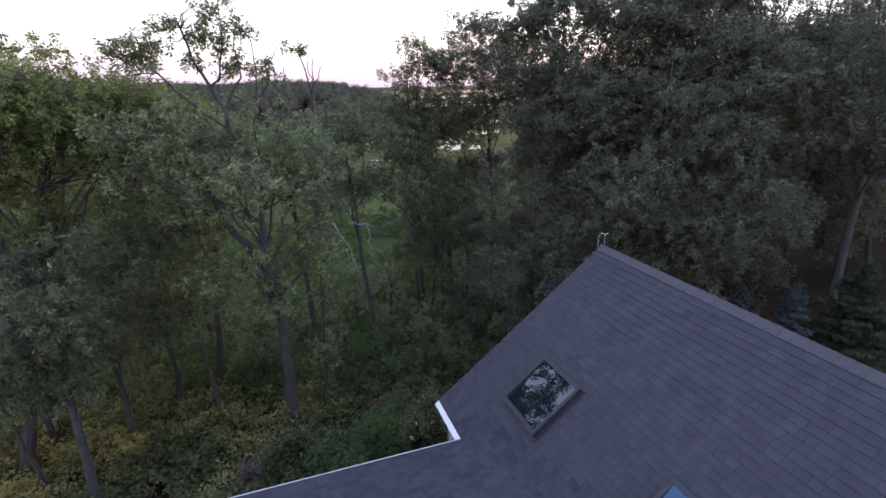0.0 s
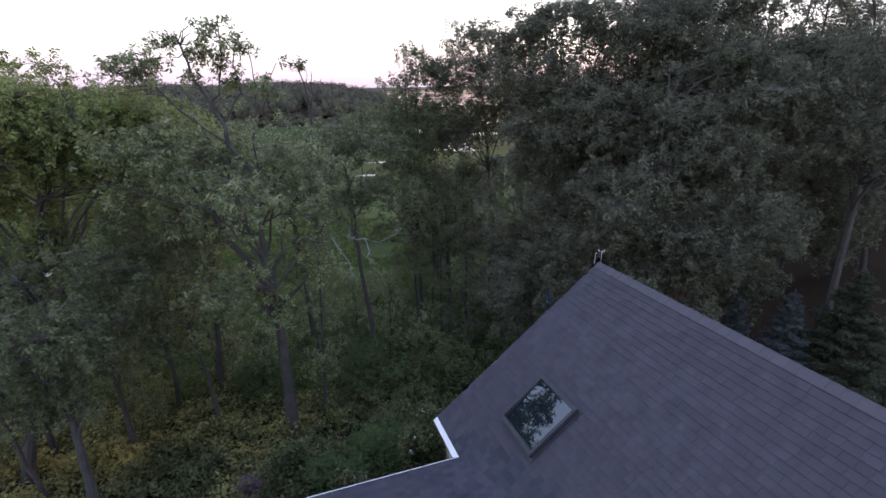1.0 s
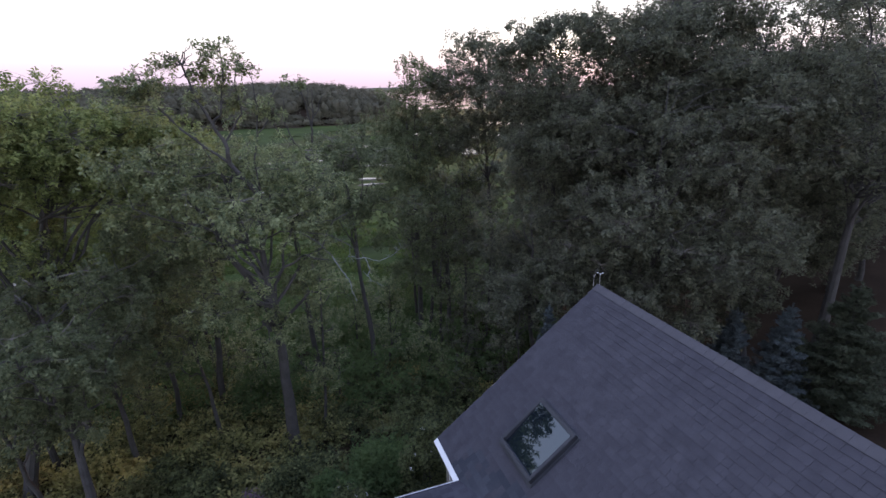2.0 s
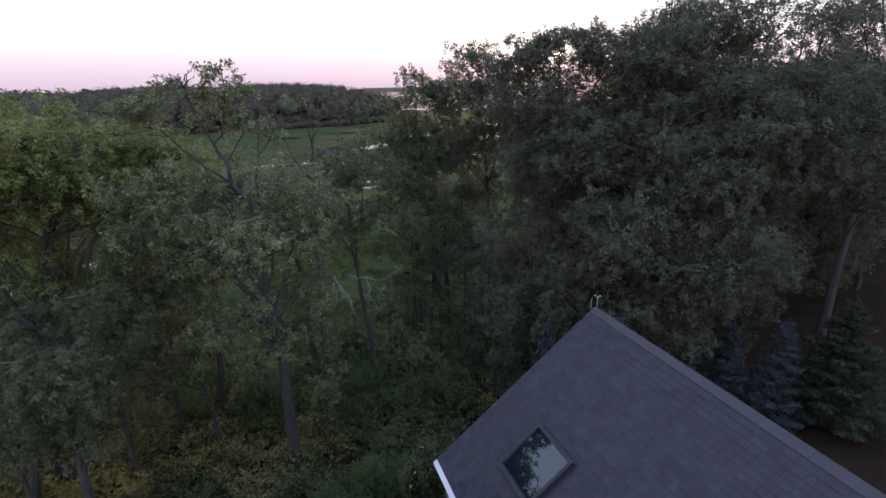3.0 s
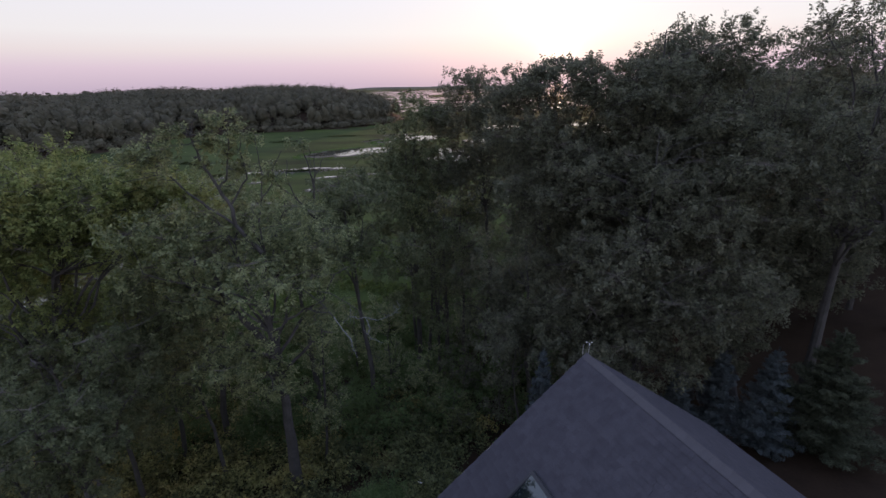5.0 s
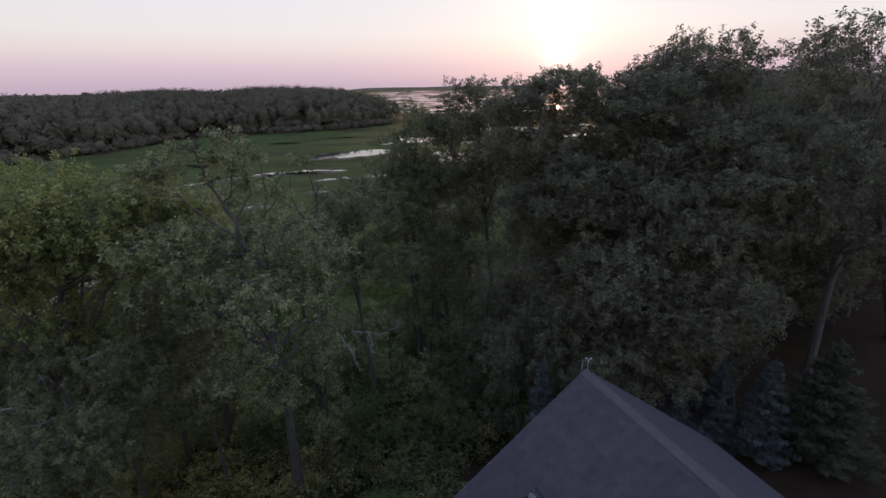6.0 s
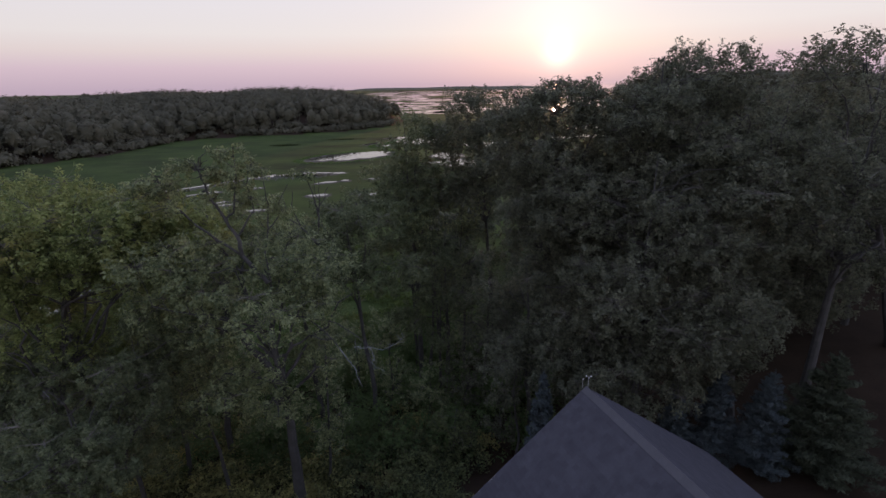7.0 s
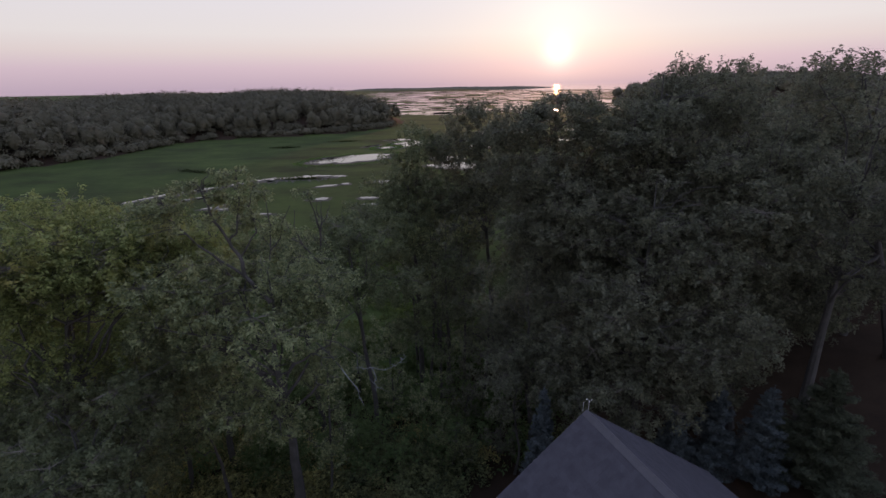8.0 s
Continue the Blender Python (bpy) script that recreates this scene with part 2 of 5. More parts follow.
# ---------------------------------------------------------------- mesh helpers
def mesh_object(name, verts, faces, mat, parent=None, label=""):
    """One mesh object from vertex and face arrays."""
    me = bpy.data.meshes.new(name)
    me.from_pydata([tuple(v) for v in verts], [], [tuple(f) for f in faces])
    me.materials.append(mat)
    ob = new(name, me)
    if parent:
        ob.parent = parent
    if label:
        tagged(ob, label)
    return ob


def tri_mesh(name, verts, tris, mat, parent=None):
    """One mesh object from large numpy arrays of vertices and triangles."""
    me = bpy.data.meshes.new(name)
    me.vertices.add(len(verts))
    me.vertices.foreach_set("co", np.ascontiguousarray(verts, dtype=np.float32).ravel())
    me.loops.add(len(tris) * 3)
    me.loops.foreach_set("vertex_index", np.ascontiguousarray(tris, dtype=np.int32).ravel())
    me.polygons.add(len(tris))
    me.polygons.foreach_set("loop_start", np.arange(0, len(tris) * 3, 3, dtype=np.int32))
    me.update(calc_edges=True)
    me.materials.append(mat)
    ob = new(name, me)
    if parent:
        ob.parent = parent
    return ob


def part(name, bm, mat, parent=None, label=""):
    """A bmesh as one mesh object under a thing or part."""
    me = bpy.data.meshes.new(name)
    bm.to_mesh(me)
    bm.free()
    me.materials.append(mat)
    ob = new(name, me)
    if parent:
        ob.parent = parent
    if label:
        tagged(ob, label)
    return ob


def box(x0, x1, y0, y1, z0, z1, bevel=0.0, m=None, bm=None):
    """A box, bevelled if asked, laid by the matrix m, added to bm."""
    own = bmesh.new()
    bmesh.ops.create_cube(own, size=1, matrix=Matrix.Translation(((x0 + x1) / 2, (y0 + y1) / 2, (z0 + z1) / 2)) @ Matrix.Diagonal((x1 - x0, y1 - y0, z1 - z0, 1)))
    if bevel:
        bmesh.ops.bevel(own, geom=own.edges[:], offset=bevel, segments=2, affect="EDGES")
    if m is not None:
        bmesh.ops.transform(own, matrix=m, verts=own.verts)
    if bm is None:
        return own
    me = bpy.data.meshes.new("tmp")
    own.to_mesh(me)
    own.free()
    bm.from_mesh(me)
    bpy.data.meshes.remove(me)
    return bm


def empty(name, at, label, category, group="", kind=""):
    ob = new(name)
    ob.empty_display_size = 0.2
    ob.location = at
    return tagged(ob, label, category, group, kind)


def leaves(rng, centres, size, droop=0.25, aspect=0.62, ways=None, ups=None):
    """Leaves at every centre, turned at random but mostly facing up: a pair of slender leaflets, or with ups a folded spray facing that way; returns vertices and triangles."""
    n = len(centres)
    way = rng.normal(size=(n, 3))
    way[:, 2] = way[:, 2] * 0.55 - droop
    if ways is not None:
        way = ways + way * 0.45
    way /= np.linalg.norm(way, axis=1)[:, None]
    up = rng.normal(size=(n, 3)) * 0.55 + (0, 0, 1)
    if ups is not None:
        up = ups + rng.normal(size=(n, 3)) * 0.3
        way = np.cross(up, rng.normal(size=(n, 3)))
        way /= np.linalg.norm(way, axis=1)[:, None] + 1e-9
    side = np.cross(way, up)
    side /= np.linalg.norm(side, axis=1)[:, None] + 1e-9
    nrm = np.cross(side, way)
    ln = (size * rng.uniform(0.65, 1.3, n))[:, None]
    wd = ln * aspect * 0.5
    v = np.empty((n, 4, 3))
    v[:, 0] = centres - way * ln * 0.5
    v[:, 2] = centres + way * ln * 0.5 - nrm * ln * 0.08
    v[:, 1] = centres + side * wd + way * ln * 0.08 + nrm * wd * 0.35
    v[:, 3] = centres - side * wd + way * ln * 0.08 + nrm * wd * 0.35
    if ups is None:
        # two slender leaflets that spread from one stalk
        w = np.empty((n, 6, 3))
        turn = rng.uniform(0.25, 0.75, n)[:, None]
        for i, sign in ((0, 1.0), (3, -1.0)):
            tilt = way + side * sign * turn + nrm * rng.normal(size=n)[:, None] * 0.25
            foot = centres - way * ln * 0.45 + side * sign * wd * 0.5
            w[:, i] = foot
            w[:, i + 1] = foot + tilt * ln * 0.42 + (side - way * turn * sign) * wd * 1.0
            w[:, i + 2] = foot + tilt * ln * rng.uniform(0.6, 0.9, n)[:, None] - (side - way * turn * sign) * wd * 0.45
        k = np.arange(n)[:, None] * 6
        t = np.concatenate([k + np.array([[0, 1, 2]]), k + np.array([[3, 4, 5]])], axis=1).reshape(-1, 3)
        return w.reshape(-1, 3), t
    k = np.arange(n)[:, None] * 4
    t = np.concatenate([k + np.array([[0, 1, 2]]), k + np.array([[0, 2, 3]])], axis=1).reshape(-1, 3)
    return v.reshape(-1, 3), t


class Wood:
    """Gathers tapered tubes into one mesh."""

    def __init__(self):
        self.v, self.f = [], []

    def tube(self, pts, radii, sides=6):
        pts = [Vector(p) for p in pts]
        start = len(self.v)
        for i, p in enumerate(pts):
            way = (pts[min(i + 1, len(pts) - 1)] - pts[max(i - 1, 0)]).normalized()
            a = way.orthogonal().normalized()
            b = way.cross(a)
            for k in range(sides):
                w = 2 * math.pi * k / sides
                self.v.append(p + (a * math.cos(w) + b * math.sin(w)) * radii[i])
        for i in range(len(pts) - 1):
            for k in range(sides):
                o, q = start + i * sides, (k + 1) % sides
                self.f.append((o + k, o + q, o + sides + q, o + sides + k))
        tip = start + (len(pts) - 1) * sides
        self.f.append(tuple(range(tip, tip + sides)))


def bent(rng, a, b, n, wobble, sag=0.0):
    """A wavering line of n + 1 points from a to b."""
    a, b = np.array(a, float), np.array(b, float)
    ks = np.linspace(0, 1, n + 1)
    pts = a + (b - a) * ks[:, None]
    off = np.cumsum(rng.normal(size=(n + 1, 3)) * wobble, axis=0)
    off -= off[0] + (off[-1] - off[0]) * ks[:, None]
    pts = pts + off
    pts[:, 2] += sag * np.sin(ks * math.pi)
    return pts


def ground_z(x, y):
    """Height of the land: the house's knoll falls to the marsh, and a wooded hill rises beyond it."""
    x, y = np.asarray(x, float), np.asarray(y, float)
    k = np.clip((y - np.where(x < 0, 0.35 * x, np.minimum(x, 60.0)) + 10) / 34, 0, 1)
    z = -5 * k * k * (3 - 2 * k) - 1.4 * np.exp(-((x - 9.5) ** 2 + (y - 5.8) ** 2) / 42)
    for cx, cy, rx, ry, h in HILLS:
        d = ((x - cx) / rx) ** 2 + ((y - cy) / ry) ** 2
        z = np.maximum(z, -5 + h * np.clip(1 - d, 0, 1) ** 0.6)
    return z


HILLS = ((-175, 172, 70, 84, 9.5), (-86, 262, 60, 64, 11.2), (-138, 236, 66, 60, 10.5), (-380, 190, 170, 150, 11.0), (400, 640, 175, 120, 18.0))


def gz(x, y):
    return float(ground_z(x, y))


def tree(name, base, blobs, girth, mat, seed, label, fork=0.45, leaf=None, dense=1.0, per=None, bark=None, group="", lean=None, twigs=True, limbs=(), wander=0.05):
    """A tapered trunk with limbs, and limbs of set course; blobs are (x, y, z, reach, half height, fullness) masses of foliage, built of many small clumps."""
    rng = np.random.default_rng(seed)
    near = base[1] < 8
    leaf, per = leaf or (0.142 if near else 0.172), per or (11 if near else 10)
    tips_per = (8.0 if near else 5.6) * dense
    thing = empty(name, (base[0], base[1], gz(*base)), label, "tree", group)
    o = np.array(thing.location)
    wood = Wood()
    blobs = [np.array(b, float) * (1, 1, 1, 1.22, 1.15, 1) for b in blobs]
    top = max(b[2] + b[4] * 0.5 for b in blobs)
    mid = np.mean([b[:3] for b in blobs], axis=0)
    high = np.array([mid[0], mid[1], top]) if lean is None else np.array(lean, float)
    root = np.array([base[0], base[1], o[2] - 0.3])
    trunk = bent(rng, root, high, 12, wander)
    rad = girth * np.linspace(1, 0.07, 13)
    rad[0] *= 1.35
    wood.tube(trunk - o, rad, 9)
    nodes, nrad = [], []
    for i in range(5, 12):
        nodes.append(trunk[i]), nrad.append(rad[i])
    for thick, line in limbs:
        line = [np.array(q, float) for q in line]
        pts = np.concatenate([bent(rng, p, q, 4, 0.02)[:-1] for p, q in zip(line[:-1], line[1:])] + [[line[-1]]])
        lr = np.linspace(thick, thick * 0.35, len(pts))
        wood.tube(pts - o, lr, 7)
        for k in range(len(pts) // 2, len(pts)):
            nodes.append(pts[k]), nrad.append(lr[k])
    hubs, tips, owner = [], [], []
    for b in blobs:
        c, r, h, full = b[:3], b[3], b[4], b[5]
        # a few limbs into each mass of foliage
        for _ in range(max(2, int(3 * full + r)) if r > 0.75 else 0):
            d = rng.normal(size=3)
            d /= np.linalg.norm(d)
            end = c + d * (r, r, h) * rng.uniform(0.45, 0.8)
            cand = [i for i in range(5 if girth > 0.18 else 3, 12) if trunk[i][2] < end[2] - 0.2] or [5 if girth > 0.18 else 3]
            i = cand[-1] if rng.random() < 0.35 else cand[int(len(cand) * rng.uniform(0.35, 0.95))]
            limb = bent(rng, trunk[i], end, 7, 0.12, 0.25)
            lr = np.linspace(min(rad[i] * 0.55, 0.085), 0.016, 8)
            wood.tube(limb - o, lr, 5 if near else 4)
            for k in range(2, 8):
                nodes.append(limb[k]), nrad.append(lr[k])
        # ragged sprays with gaps between them, each on a bough of its own
        k = int(5 + 5.5 * r * max(full, 0.5))
        lc = rng.normal(size=(k, 3))
        lc /= np.linalg.norm(lc, axis=1)[:, None]
        lc = c + lc * (r, r, h) * (rng.uniform(0.05, 1.0, k) ** 0.4 * 0.95)[:, None]
        lr = rng.uniform(0.2, 0.46, k) * r + 0.12
        n = int((r * r * 2 + r * h * 2) * 3.1 * full * tips_per) + 8
        which = rng.choice(k, n, p=lr ** 2 / (lr ** 2).sum())
        d = rng.normal(size=(n, 3))
        d[:, 2] = d[:, 2] * 0.75 + 0.15
        d /= np.linalg.norm(d, axis=1)[:, None]
        q = lc[which] + d * lr[which][:, None] * (1, 1, 0.7) * (rng.uniform(0.1, 1.25, n) ** 0.6)[:, None]
        owner.append(which + len(hubs))
        hubs.extend(lc)
        tips.append(q)
    hubs, tips, owner = np.array(hubs), np.concatenate(tips), np.concatenate(owner)
    nodes = np.array(nodes)
    for q in hubs:
        dist = np.linalg.norm(nodes - q, axis=1) + np.maximum(0, nodes[:, 2] - q[2]) * 0.8
        i = int(np.argmin(dist))
        r0 = min(nrad[i] * 0.75, 0.026)
        wood.tube(bent(rng, nodes[i], q, 4, 0.06) - o, [r0, r0 * 0.85, r0 * 0.65, r0 * 0.5, 0.006], 4 if near else 3)
    mesh_object("trunk", wood.v, wood.f, bark or M_BARK, thing)
    if twigs and base[1] < 14:
        # fine twigs from each bough to its leaf rosettes
        a, b = hubs[owner] - o, tips - o
        mid = (a + b) / 2 + rng.normal(size=a.shape) * 0.04
        v = np.empty((len(a), 5, 3))
        off = rng.normal(size=a.shape) * 0.009
        v[:, 0], v[:, 1], v[:, 2], v[:, 3], v[:, 4] = a, a + off + (0, 0, 0.008), mid, mid + off * 0.7 + (0, 0, 0.006), b
        k = np.arange(len(a))[:, None] * 5
        t = np.concatenate([k + np.array([[0, 1, 2]]), k + np.array([[1, 3, 2]]), k + np.array([[2, 3, 4]])], axis=1).reshape(-1, 3)
        tri_mesh("branchwork", v.reshape(-1, 3), t, bark or M_TWIG, thing)["kind"] = "stuff"
    cnt = rng.integers(max(2, int(per * 0.5)), int(per * 1.5) + 1, len(tips))
    ctr = np.repeat(tips, cnt, axis=0)
    way = rng.normal(size=(len(ctr), 3)) * (1, 1, 0.6)
    way /= np.linalg.norm(way, axis=1)[:, None]
    way[:, 2] -= 0.25
    ctr = ctr + way * leaf * rng.uniform(0.35, 0.95, len(ctr))[:, None]
    ctr[:, 2] -= leaf * rng.uniform(0, 1.5, len(ctr)) ** 1.5
    v, t = leaves(rng, ctr - o, leaf, 0.35, 0.6, way)
    tri_mesh("crown", v, t, mat, thing)
    return thing


def conifer(name, x, y, top, mat, seed, label, half=1.1, group=""):
    """A spruce: straight stem, whorls of drooping boughs set with needle sprays."""
    rng = np.random.default_rng(seed)
    g = gz(x, y)
    thing = empty(name, (x, y, g), label, "tree", group)
    h = top - g
    wood = Wood()
    wood.tube([(0, 0, -0.2), (0, 0, h * 0.5), (0, 0, h)], [0.09, 0.05, 0.008], 6)
    cs = [np.array([[0, 0, h - q] for q in np.linspace(0, 0.3, 16)]) + rng.normal(size=(16, 3)) * 0.012]
    z = 0.25
    while z < h - 0.22:
        k = 1 - z / h
        reach = half * k ** 0.9 * (1.0 if z > 0.5 else 0.8) + 0.035
        for _ in range(7 if k > 0.15 else 5):
            w = rng.uniform(0, 2 * math.pi)
            r = reach * rng.uniform(0.8, 1.15)
            end = np.array([math.cos(w) * r, math.sin(w) * r, z + r * (0.16 + 1.1 * max(0, 0.35 - k))])
            b = bent(rng, (0, 0, z), end, 4, 0.02, -0.06 * r)
            wood.tube(b, [0.018, 0.014, 0.011, 0.008, 0.004], 3)
            n = int(150 * r) + 24
            u = rng.uniform(0.15, 1, n)
            side = np.array([-math.sin(w), math.cos(w), 0])
            spread = (rng.uniform(-1, 1, n) * 0.30 * r * (1 - u * 0.55))
            cs.append(np.array([np.interp(u, np.linspace(0, 1, 5), b[:, i]) for i in range(3)]).T + spread[:, None] * side + rng.normal(size=(n, 3)) * 0.02 - np.abs(spread)[:, None] * (0, 0, 0.25))
        z += 0.17 + 0.06 * rng.random()
    mesh_object("trunk", wood.v, wood.f, M_BARK, thing)
    v, t = leaves(rng, np.concatenate(cs), 0.14, 0.05, 0.30)
    tri_mesh("crown", v, t, mat, thing)
    return thing


# ---------------------------------------------------------------- land, marsh and water
def graded(lo, hi, fine, n):
    """Grid lines, dense round zero and wide far off."""
    k = np.linspace(-1, 1, n)
    s = np.sinh(k * 5.2) / math.sinh(5.2)
    return np.where(s < 0, -s * lo, s * hi)


gx, gy = graded(-4400, 4400, 1, 181), graded(-300, 4700, 1, 241)
gxx, gyy = np.meshgrid(gx, gy)
gzz = ground_z(gxx, gyy)
bumps = np.array([noise.noise(Vector((a * 0.35, b * 0.35, 0))) for a, b in zip(gxx.ravel(), gyy.ravel())]).reshape(gxx.shape)
gzz = gzz + bumps * 0.18 * np.clip((gzz + 4.9) * 2, 0, 1)
nx, ny = len(gx), len(gy)
idx = np.arange(nx * ny).reshape(ny, nx)
quads = np.stack([idx[:-1, :-1], idx[:-1, 1:], idx[1:, 1:], idx[1:, :-1]], axis=-1).reshape(-1, 4)
ground = mesh_object("ground", np.stack([gxx, gyy, gzz], axis=-1).reshape(-1, 3), quads, M_GROUND)
ground.data.materials.append(M_MARSH)
flat = gzz.ravel()[quads].max(axis=1) < -4.6
ground.data.polygons.foreach_set("material_index", flat.astype(np.int32))
ground.data.polygons.foreach_set("use_smooth", np.ones(len(quads), dtype=bool))
tagged(ground, "wooded knoll falling to a flat green salt marsh", "ground", "", "structure")


def pool_outline(rng, cx, cy, rx, ry, turn, n=40, rough=0.3):
    ph = rng.uniform(0, 6.28, 16)
    amp = [rng.uniform(0.4, 1.2) / (j + 1.6) ** 0.8 for j in range(16)]
    pts = []
    for i in range(n):
        w = 2 * math.pi * i / n
        r = 1 + rough * sum(math.sin(w * (j + 2) + ph[j]) * amp[j] for j in range(16)) * 0.5
        r = max(r, 0.25)
        x, y = rx * r * math.cos(w), ry * r * math.sin(w)
        pts.append((cx + x * math.cos(turn) - y * math.sin(turn), cy + x * math.sin(turn) + y * math.cos(turn)))
    return pts


MARSH_Z = -5.0


def pool(cx, cy, rx, ry, turn, seed, label="still pool in the marsh reflecting the evening sky", rough=0.5):
    rng = np.random.default_rng(seed)
    out = pool_outline(rng, cx, cy, rx, ry, turn, 96, rough)
    v = [(x, y, MARSH_Z + 0.03) for x, y in out] + [(cx, cy, MARSH_Z + 0.03)]
    rim = pool_outline(np.random.default_rng(seed), cx + 0.15, cy - 0.45 - ry * 0.12, rx * 1.1 + 0.6, ry * 1.16 + 0.5, turn, 96, rough * 0.9)
    mud = mesh_object("mud_bank", [(x, y, MARSH_Z + 0.015) for x, y in rim] + [(cx, cy, MARSH_Z + 0.015)], [(i, (i + 1) % 96, 96) for i in range(96)], M_MUD)
    tagged(mud, "dark wet mud rim round a marsh pool", "mud", "mud rims of the pools", "structure")
    ob = mesh_object("pool", v, [(i, (i + 1) % 96, 96) for i in range(96)], M_WATER)
    return tagged(ob, label, "pool", "pools in the marsh", "structure")


CREEK = ((-47.0, 16.0), (-41.5, 22.5), (-39.6, 27.1), (-38.9, 30.9), (-37.3, 35.8), (-35.6, 41.0), (-36.0, 50.0), (-41.0, 58.0))

pool(-28.0, 127.5, 11.5, 6.2, 0.70, 1, rough=0.36)
pool(-26.6, 88.4, 2.1, 0.7, 0.3, 4)
pool(-23.3, 90.2, 0.8, 0.7, 0.1, 21)
pool(-25.6, 76.0, 2.0, 0.9, 0.1, 5)
pool(-16.6, 76.3, 1.7, 0.8, 0.0, 24)
pool(-15.6, 71.0, 1.2, 0.7, 0.2, 25)
pool(-33.0, 65.5, 2.0, 0.55, 0.25, 6)
pool(-46.7, 80.2, 1.3, 0.8, 0.5, 20)
pool(-49.2, 78.4, 1.6, 0.35, 0.7, 30)
pool(-42.0, 71.2, 2.3, 0.45, 0.8, 7)
pool(-39.8, 69.7, 1.2, 0.5, 0.5, 26)
pool(-39.4, 83.9, 1.1, 0.4, 0.1, 31)
pool(-53.3, 75.2, 0.9, 0.4, 0.4, 32)
pool(-26.5, 157, 4.0, 1.2, 1.1, 33)
pool(-21, 152, 3.0, 2.2, 0.6, 9)
pool(-12, 163, 7.5, 8.0, 0.5, 10, rough=0.8)
pool(-2, 125, 3.5, 5.5, 0.4, 11, rough=0.7)
pool(-15, 92, 3, 1.2, 0.2, 12)
pool(0, 112, 6, 5, 0.2, 15)
pool(24, 198, 12, 8, 0.2, 16)
pool(10, 150, 7, 4, 0.2, 17)
pool(47, 167, 10, 5, 0.4, 18)
pool(63, 202, 9, 12, 0.4, 19)
pool(-19, 175, 5, 2.2, 0.2, 23)
pool(172, 525, 26, 28, 0.2, 34, rough=0.7)


def ditch(points, wide, bank, seed, label):
    """A narrow ditch along a line: broken water between ragged sedge, with a dark mud bank on its near side."""
    rng = np.random.default_rng(seed)
    line = np.array(points)
    n = 40 * (len(line) - 1)
    ks = np.linspace(0, len(line) - 1, n)
    mid = np.stack([np.interp(ks, np.arange(len(line)), line[:, c]) for c in (0, 1)], axis=-1)
    for _ in range(6):
        mid[1:-1] = (mid[:-2] + 2 * mid[1:-1] + mid[2:]) / 4
    wav = np.array([noise.noise(Vector((k * 0.9, seed, 0))) + 0.6 * noise.noise(Vector((k * 3.7, seed, 3))) + 0.4 * noise.noise(Vector((k * 11.0, seed, 6))) for k in ks * 4])
    water, mud = [], []
    for k in range(n):
        d = mid[min(k + 1, n - 1)] - mid[max(k - 1, 0)]
        d = np.array([-d[1], d[0]]) / np.linalg.norm(d)
        if d[1] < 0:
            d = -d
        w = max(0.02, wide * (0.75 + 1.5 * wav[k])) * min(1, k / 8, (n - 1 - k) / 8)
        near = w * 0.5 + bank * (0.7 + 0.8 * wav[(k * 3 + 17) % n]) * min(1, k / 20, (n - 1 - k) / 20) * rng.uniform(0.9, 1.1)
        water += [(*(mid[k] + d * w * rng.uniform(0.35, 0.65)), MARSH_Z + 0.03), (*(mid[k] - d * w * 0.5), MARSH_Z + 0.03)]
        mud += [(*(mid[k] + d * (w * 0.7 + 0.15)), MARSH_Z + 0.012), (*(mid[k] - d * max(near, 0.2)), MARSH_Z + 0.012)]
    quads = [(2 * k, 2 * k + 2, 2 * k + 3, 2 * k + 1) for k in range(n - 1)]
    tagged(mesh_object("mud_bank", mud, quads, M_MUD), "dark mud bank beside a marsh ditch", "mud", "", "structure")
    return tagged(mesh_object("ditch", water, quads, M_WATER), label, "ditch", "ditches in the marsh", "structure")


ditch(((-60.5, 75.0), (-57.0, 81.5), (-53.5, 84.6), (-49.4, 89.3), (-45.2, 93.9)), 1.3, 3.2, 3, "narrow ditch across the marsh with dark mud bank")
ditch(((-45.0, 94.2), (-41.6, 97.3), (-37.5, 97.9), (-31.6, 100.4), (-24.4, 99.2)), 1.9, 5.0, 5, "narrow ditch across the marsh with dark mud bank")

# the tidal creek winding behind the trees
rng = np.random.default_rng(12)
bed = np.array(CREEK)
ks = np.linspace(0, len(bed) - 1, 60)
mid = np.stack([np.interp(ks, np.arange(len(bed)), bed[:, 0]), np.interp(ks, np.arange(len(bed)), bed[:, 1])], axis=-1)
mid[1:-1] = (mid[:-2] + mid[1:-1] + mid[2:]) / 3
cv = []
for k, (x, y) in enumerate(mid):
    d = mid[min(k + 1, 59)] - mid[max(k - 1, 0)]
    d = np.array([-d[1], d[0]]) / np.linalg.norm(d)
    w = 1.15 + 0.6 * math.sin(k * 0.7) + rng.uniform(-0.3, 0.3)
    cv += [(*(mid[k] + d * w), MARSH_Z + 0.03), (*(mid[k] - d * (w + rng.uniform(-0.2, 0.3))), MARSH_Z + 0.03)]
creek = mesh_object("creek", cv, [(2 * k, 2 * k + 2, 2 * k + 3, 2 * k + 1) for k in range(59)], M_WATER)
tagged(creek, "narrow tidal creek winding behind the trees", "creek", "", "structure")

